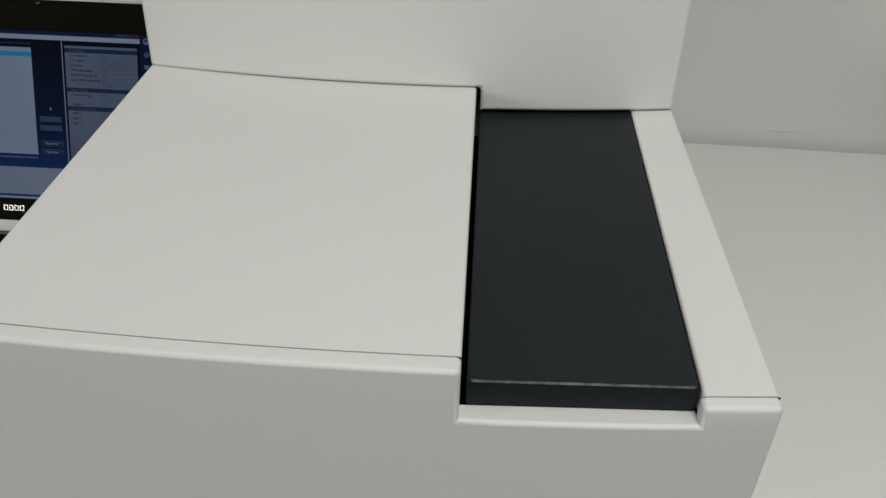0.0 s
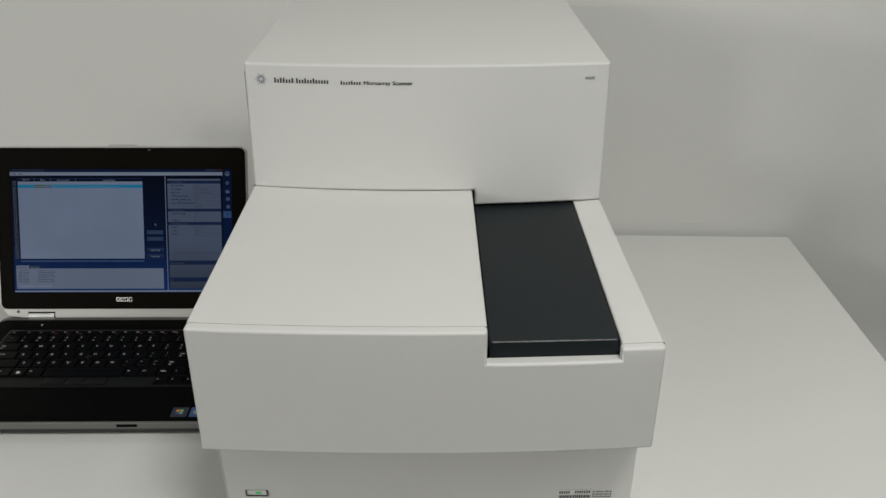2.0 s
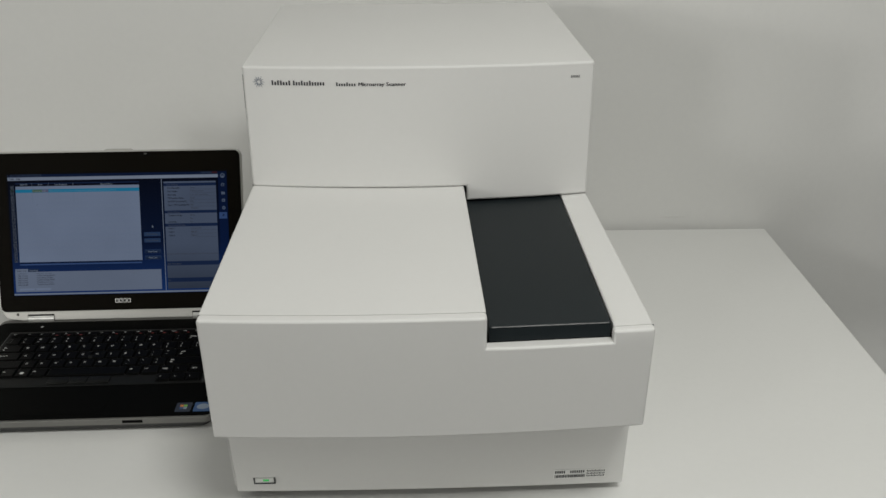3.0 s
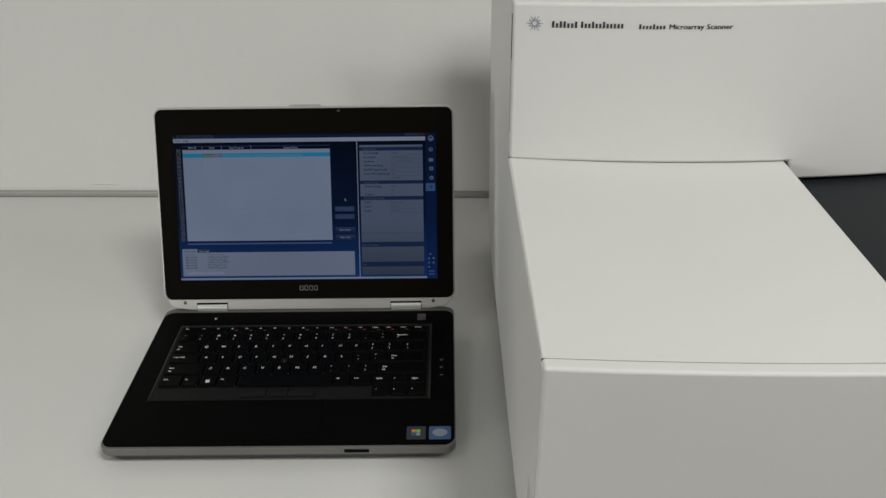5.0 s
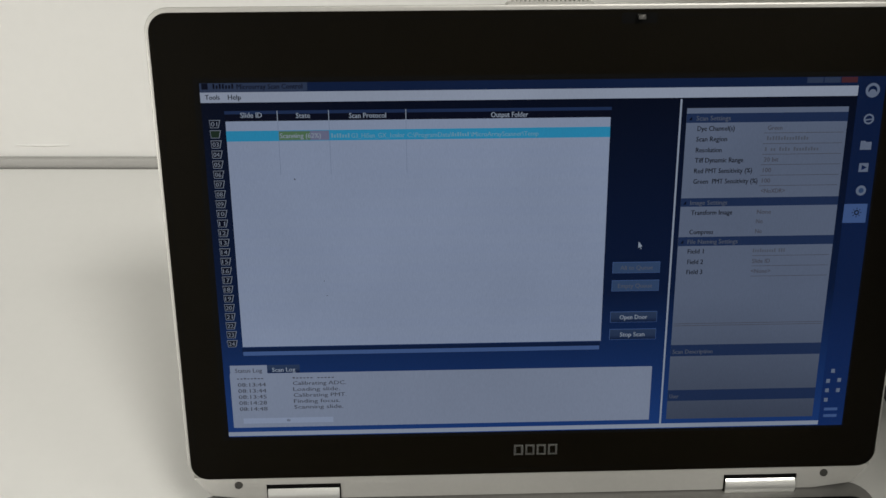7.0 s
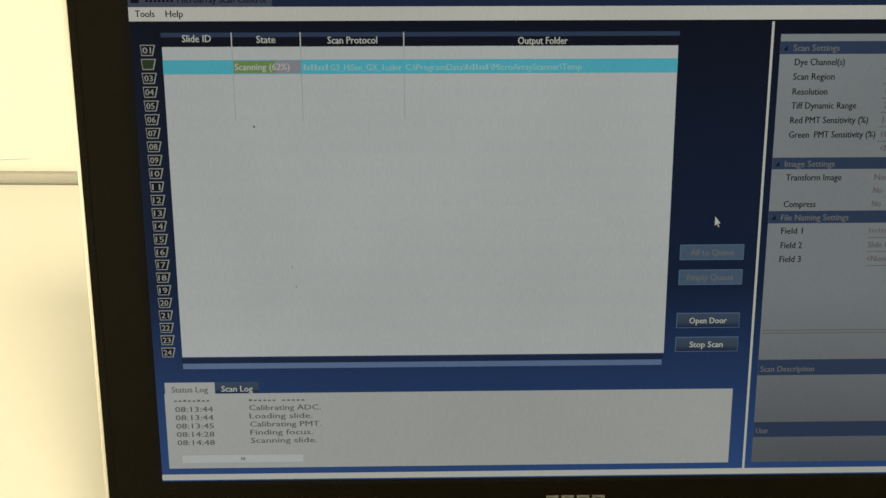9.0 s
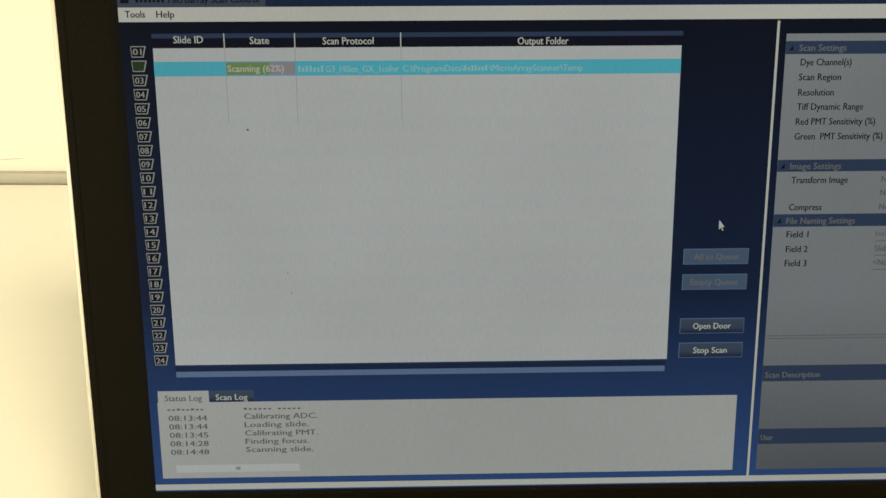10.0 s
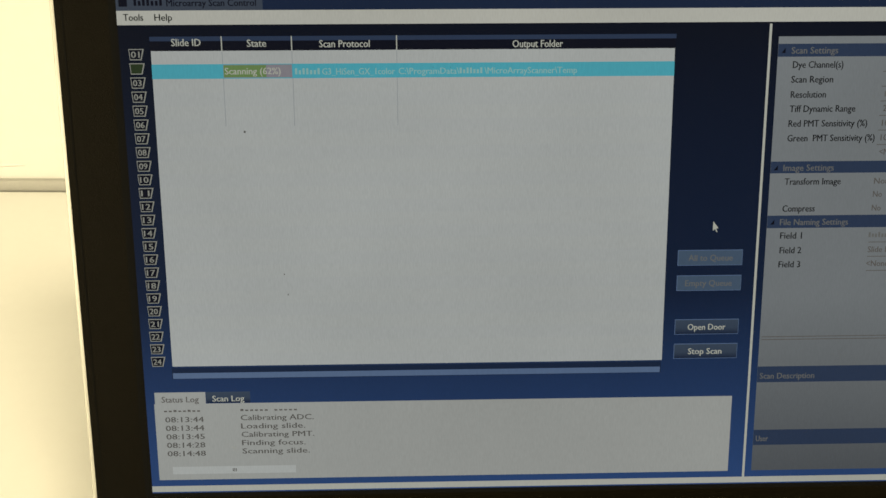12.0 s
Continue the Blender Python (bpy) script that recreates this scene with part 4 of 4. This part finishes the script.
rect("log_scroll", 0.0260, 0.9445, 0.1700, 0.9610, 3, G_WHITE, display)
for pattern, u0, u1 in (("ssTssTss", 0.0205, 0.0640), ("Tsssss sssss", 0.1085, 0.1760)):
    bm = bmesh.new()
    letter_bars(bm, pattern, u0, u1, 0.8235, -0.0045, ui(3))
    part("cut_off_text", bm, G_FAINT, display, smooth=False)
for i in range(3):
    rect("scroll_grip", 0.0960 + i * 0.0018, 0.9490, 0.0970 + i * 0.0018, 0.9560, 4, G_FAINT, display)
rect("bottom_line", 0.0, 0.9880, 0.9640, 1.0010, 1, G_LINE, display)

# settings panel
rect("divider", 0.7008, 0.0525, 0.7036, 0.9880, 1, G_LINE, display)
rect("settings_panel", 0.7115, 0.0765, 0.9530, 0.9740, 1, G_PANEL, display)
for v0, v1 in ((0.0905, 0.1150), (0.3180, 0.3415), (0.4265, 0.4520), (0.7430, 0.7775), (0.8825, 0.9165)):
    rect("section_head", 0.7115, v0, 0.9530, v1, 2, G_NAVY, display)
for v in (0.1030, 0.3303, 0.4395):
    bm = bmesh.new()
    bm.faces.new([bm.verts.new(ui(3)(*p)) for p in ((0.7150, v + 0.005), (0.7195, v + 0.005), (0.7195, v - 0.005))])
    part("fold_mark", bm, G_DARK, display, smooth=False)
say("section_text", [("Scan Settings", 0.7262, 0.7772, 0.1030), ("Image Settings", 0.7258, 0.7825, 0.3305), ("File Naming Settings", 0.7260, 0.8036, 0.4398), ("Scan Description", 0.7145, 0.7786, 0.7632), ("User", 0.7145, 0.7290, 0.9015)], 3, G_DIM, display, 0.0125)
say("setting_text", [
    ("Dye Channel(s)", 0.7287, 0.7842, 0.1300), ("Scan Region", 0.7280, 0.7742, 0.1580), ("Resolution", 0.7285, 0.7674, 0.1872), ("Tiff Dynamic Range", 0.7283, 0.8013, 0.2147),
    ("Red PMT Sensitivity (%)", 0.7282, 0.8160, 0.2433), ("Green  PMT Sensitivity (%)", 0.7280, 0.8257, 0.2720), ("Transform Image", 0.7282, 0.7915, 0.3580), ("Compress", 0.7278, 0.7644, 0.4122),
    ("Field 1", 0.7273, 0.7520, 0.4672), ("Field 2", 0.7278, 0.7524, 0.4973), ("Field 3", 0.7276, 0.7524, 0.5264)], 3, G_TEXT, display, 0.0130)
say("value_text", [
    ("Green", 0.8340, 0.8560, 0.1300), ("20 bit", 0.8325, 0.8545, 0.2147), ("100", 0.8325, 0.8450, 0.2433), ("100", 0.8325, 0.8450, 0.2720), ("<NoXDR>", 0.8325, 0.8690, 0.3000),
    ("None", 0.8295, 0.8510, 0.3580), ("No", 0.8295, 0.8395, 0.3845), ("No", 0.8295, 0.8395, 0.4122), ("Slide ID", 0.8290, 0.8570, 0.4973), ("<None>", 0.8285, 0.8590, 0.5264)], 3, G_FAINT, display, 0.0120)
for pattern, u0, u1, v in (("TsTTTsTsssTTsTs", 0.8340, 0.8980, 0.1630), ("T ss TsTs TsssTsTss", 0.8325, 0.9150, 0.1922), ("TssTsssssT TTT", 0.8285, 0.8800, 0.4725)):
    bm = bmesh.new()
    letter_bars(bm, pattern, u0, u1, v, -0.0105, ui(3))
    part("value_mark", bm, G_DIM, display, smooth=False)
for v in (0.1440, 0.1725, 0.2010, 0.2290, 0.2577, 0.2862, 0.4825, 0.5120, 0.5415):
    rect("field_line", 0.8290, v - 0.0007, 0.9490, v + 0.0007, 2, G_FAINT, display)
for v in (0.6790, 0.6850):
    rect("split_line", 0.7135, v - 0.0008, 0.9510, v + 0.0008, 2, G_FAINT, display)

# task bar icons as plain shapes
rect("active_task", 0.9635, 0.3400, 0.9995, 0.3930, 2, G_SCROLL, display)


def dot(name, u, v, r, n, mat, layer=3, hole=0.0):
    bm = bmesh.new()
    put = ui(layer)
    ring = [(math.cos(2 * math.pi * i / n), math.sin(2 * math.pi * i / n)) for i in range(n)]
    vo = [bm.verts.new(put(u + r * a * SH / SW, v + r * b)) for a, b in ring]
    if hole:
        vi = [bm.verts.new(put(u + r * hole * a * SH / SW, v + r * hole * b)) for a, b in ring]
        for i in range(n):
            bm.faces.new((vo[i], vo[(i + 1) % n], vi[(i + 1) % n], vi[i]))
    else:
        bm.faces.new(vo)
    part(name, bm, mat, display, smooth=False)


def icon_faces(loops, mat, layer=3):
    bm = bmesh.new()
    put = ui(layer)
    for loop in loops:
        bm.faces.new([bm.verts.new(put(u, v)) for u, v in loop])
    part("icon", bm, mat, display, smooth=False)


# round launcher, swoosh, folder, player, wheel, and the running program's burst
dot("icon", 0.9850, 0.0350, 0.019, 24, G_ICON, hole=0.62)
dot("icon", 0.9850, 0.0420, 0.010, 16, G_ICON, 4)
dot("icon", 0.9845, 0.1103, 0.014, 20, G_ICON, hole=0.66)
icon_faces([[(0.9790, 0.1110), (0.9905, 0.1085), (0.9905, 0.1120), (0.9790, 0.1145)]], G_ICON, 4)
icon_faces([[(0.9765, 0.1680), (0.9835, 0.1680), (0.9850, 0.1710), (0.9935, 0.1710), (0.9935, 0.1920), (0.9765, 0.1920)]], G_ICON)
icon_faces([[(0.9785, 0.2280), (0.9930, 0.2280), (0.9930, 0.2520), (0.9785, 0.2520)]], G_ICON)
icon_faces([[(0.9825, 0.2330), (0.9905, 0.2400), (0.9825, 0.2470)]], G_BAR, 4)
dot("icon", 0.9862, 0.3030, 0.014, 20, G_ICON)
dot("icon", 0.9862, 0.3030, 0.007, 14, G_MID, 4)
dot("icon", 0.9835, 0.3640, 0.007, 16, G_TEXT, 4, 0.55)
rays = []
for k in range(8):
    a = math.pi * k / 4
    ca, sa, q = math.cos(a), math.sin(a), SH / SW
    rays.append([(0.9835 + (r * ca - w * sa) * q, 0.3640 + r * sa + w * ca) for r, w in ((0.009, -0.0009), (0.0135, -0.0009), (0.0135, 0.0009), (0.009, 0.0009))])
icon_faces(rays, G_TEXT, 4)
for u, v, r in ((0.1298, 0.2511, 0.0022), (0.1662, 0.5348, 0.0013), (0.1697, 0.5768, 0.0013)):
    dot("dust_speck", u, v, r, 8, G_LOGTEXT, 5)
for u, v in ((0.9780, 0.8312), (0.9720, 0.8624), (0.9900, 0.8600), (0.9720, 0.8920), (0.9900, 0.8920), (0.9720, 0.9217)):
    rect("tray_icon", u - 0.003, v - 0.006, u + 0.003, v + 0.006, 3, G_ICON, display)
rect("tray_marks", 0.9710, 0.9470, 0.9930, 0.9560, 3, G_SCROLL, display)
rect("tray_marks", 0.9710, 0.9680, 0.9930, 0.9770, 3, G_SCROLL, display)
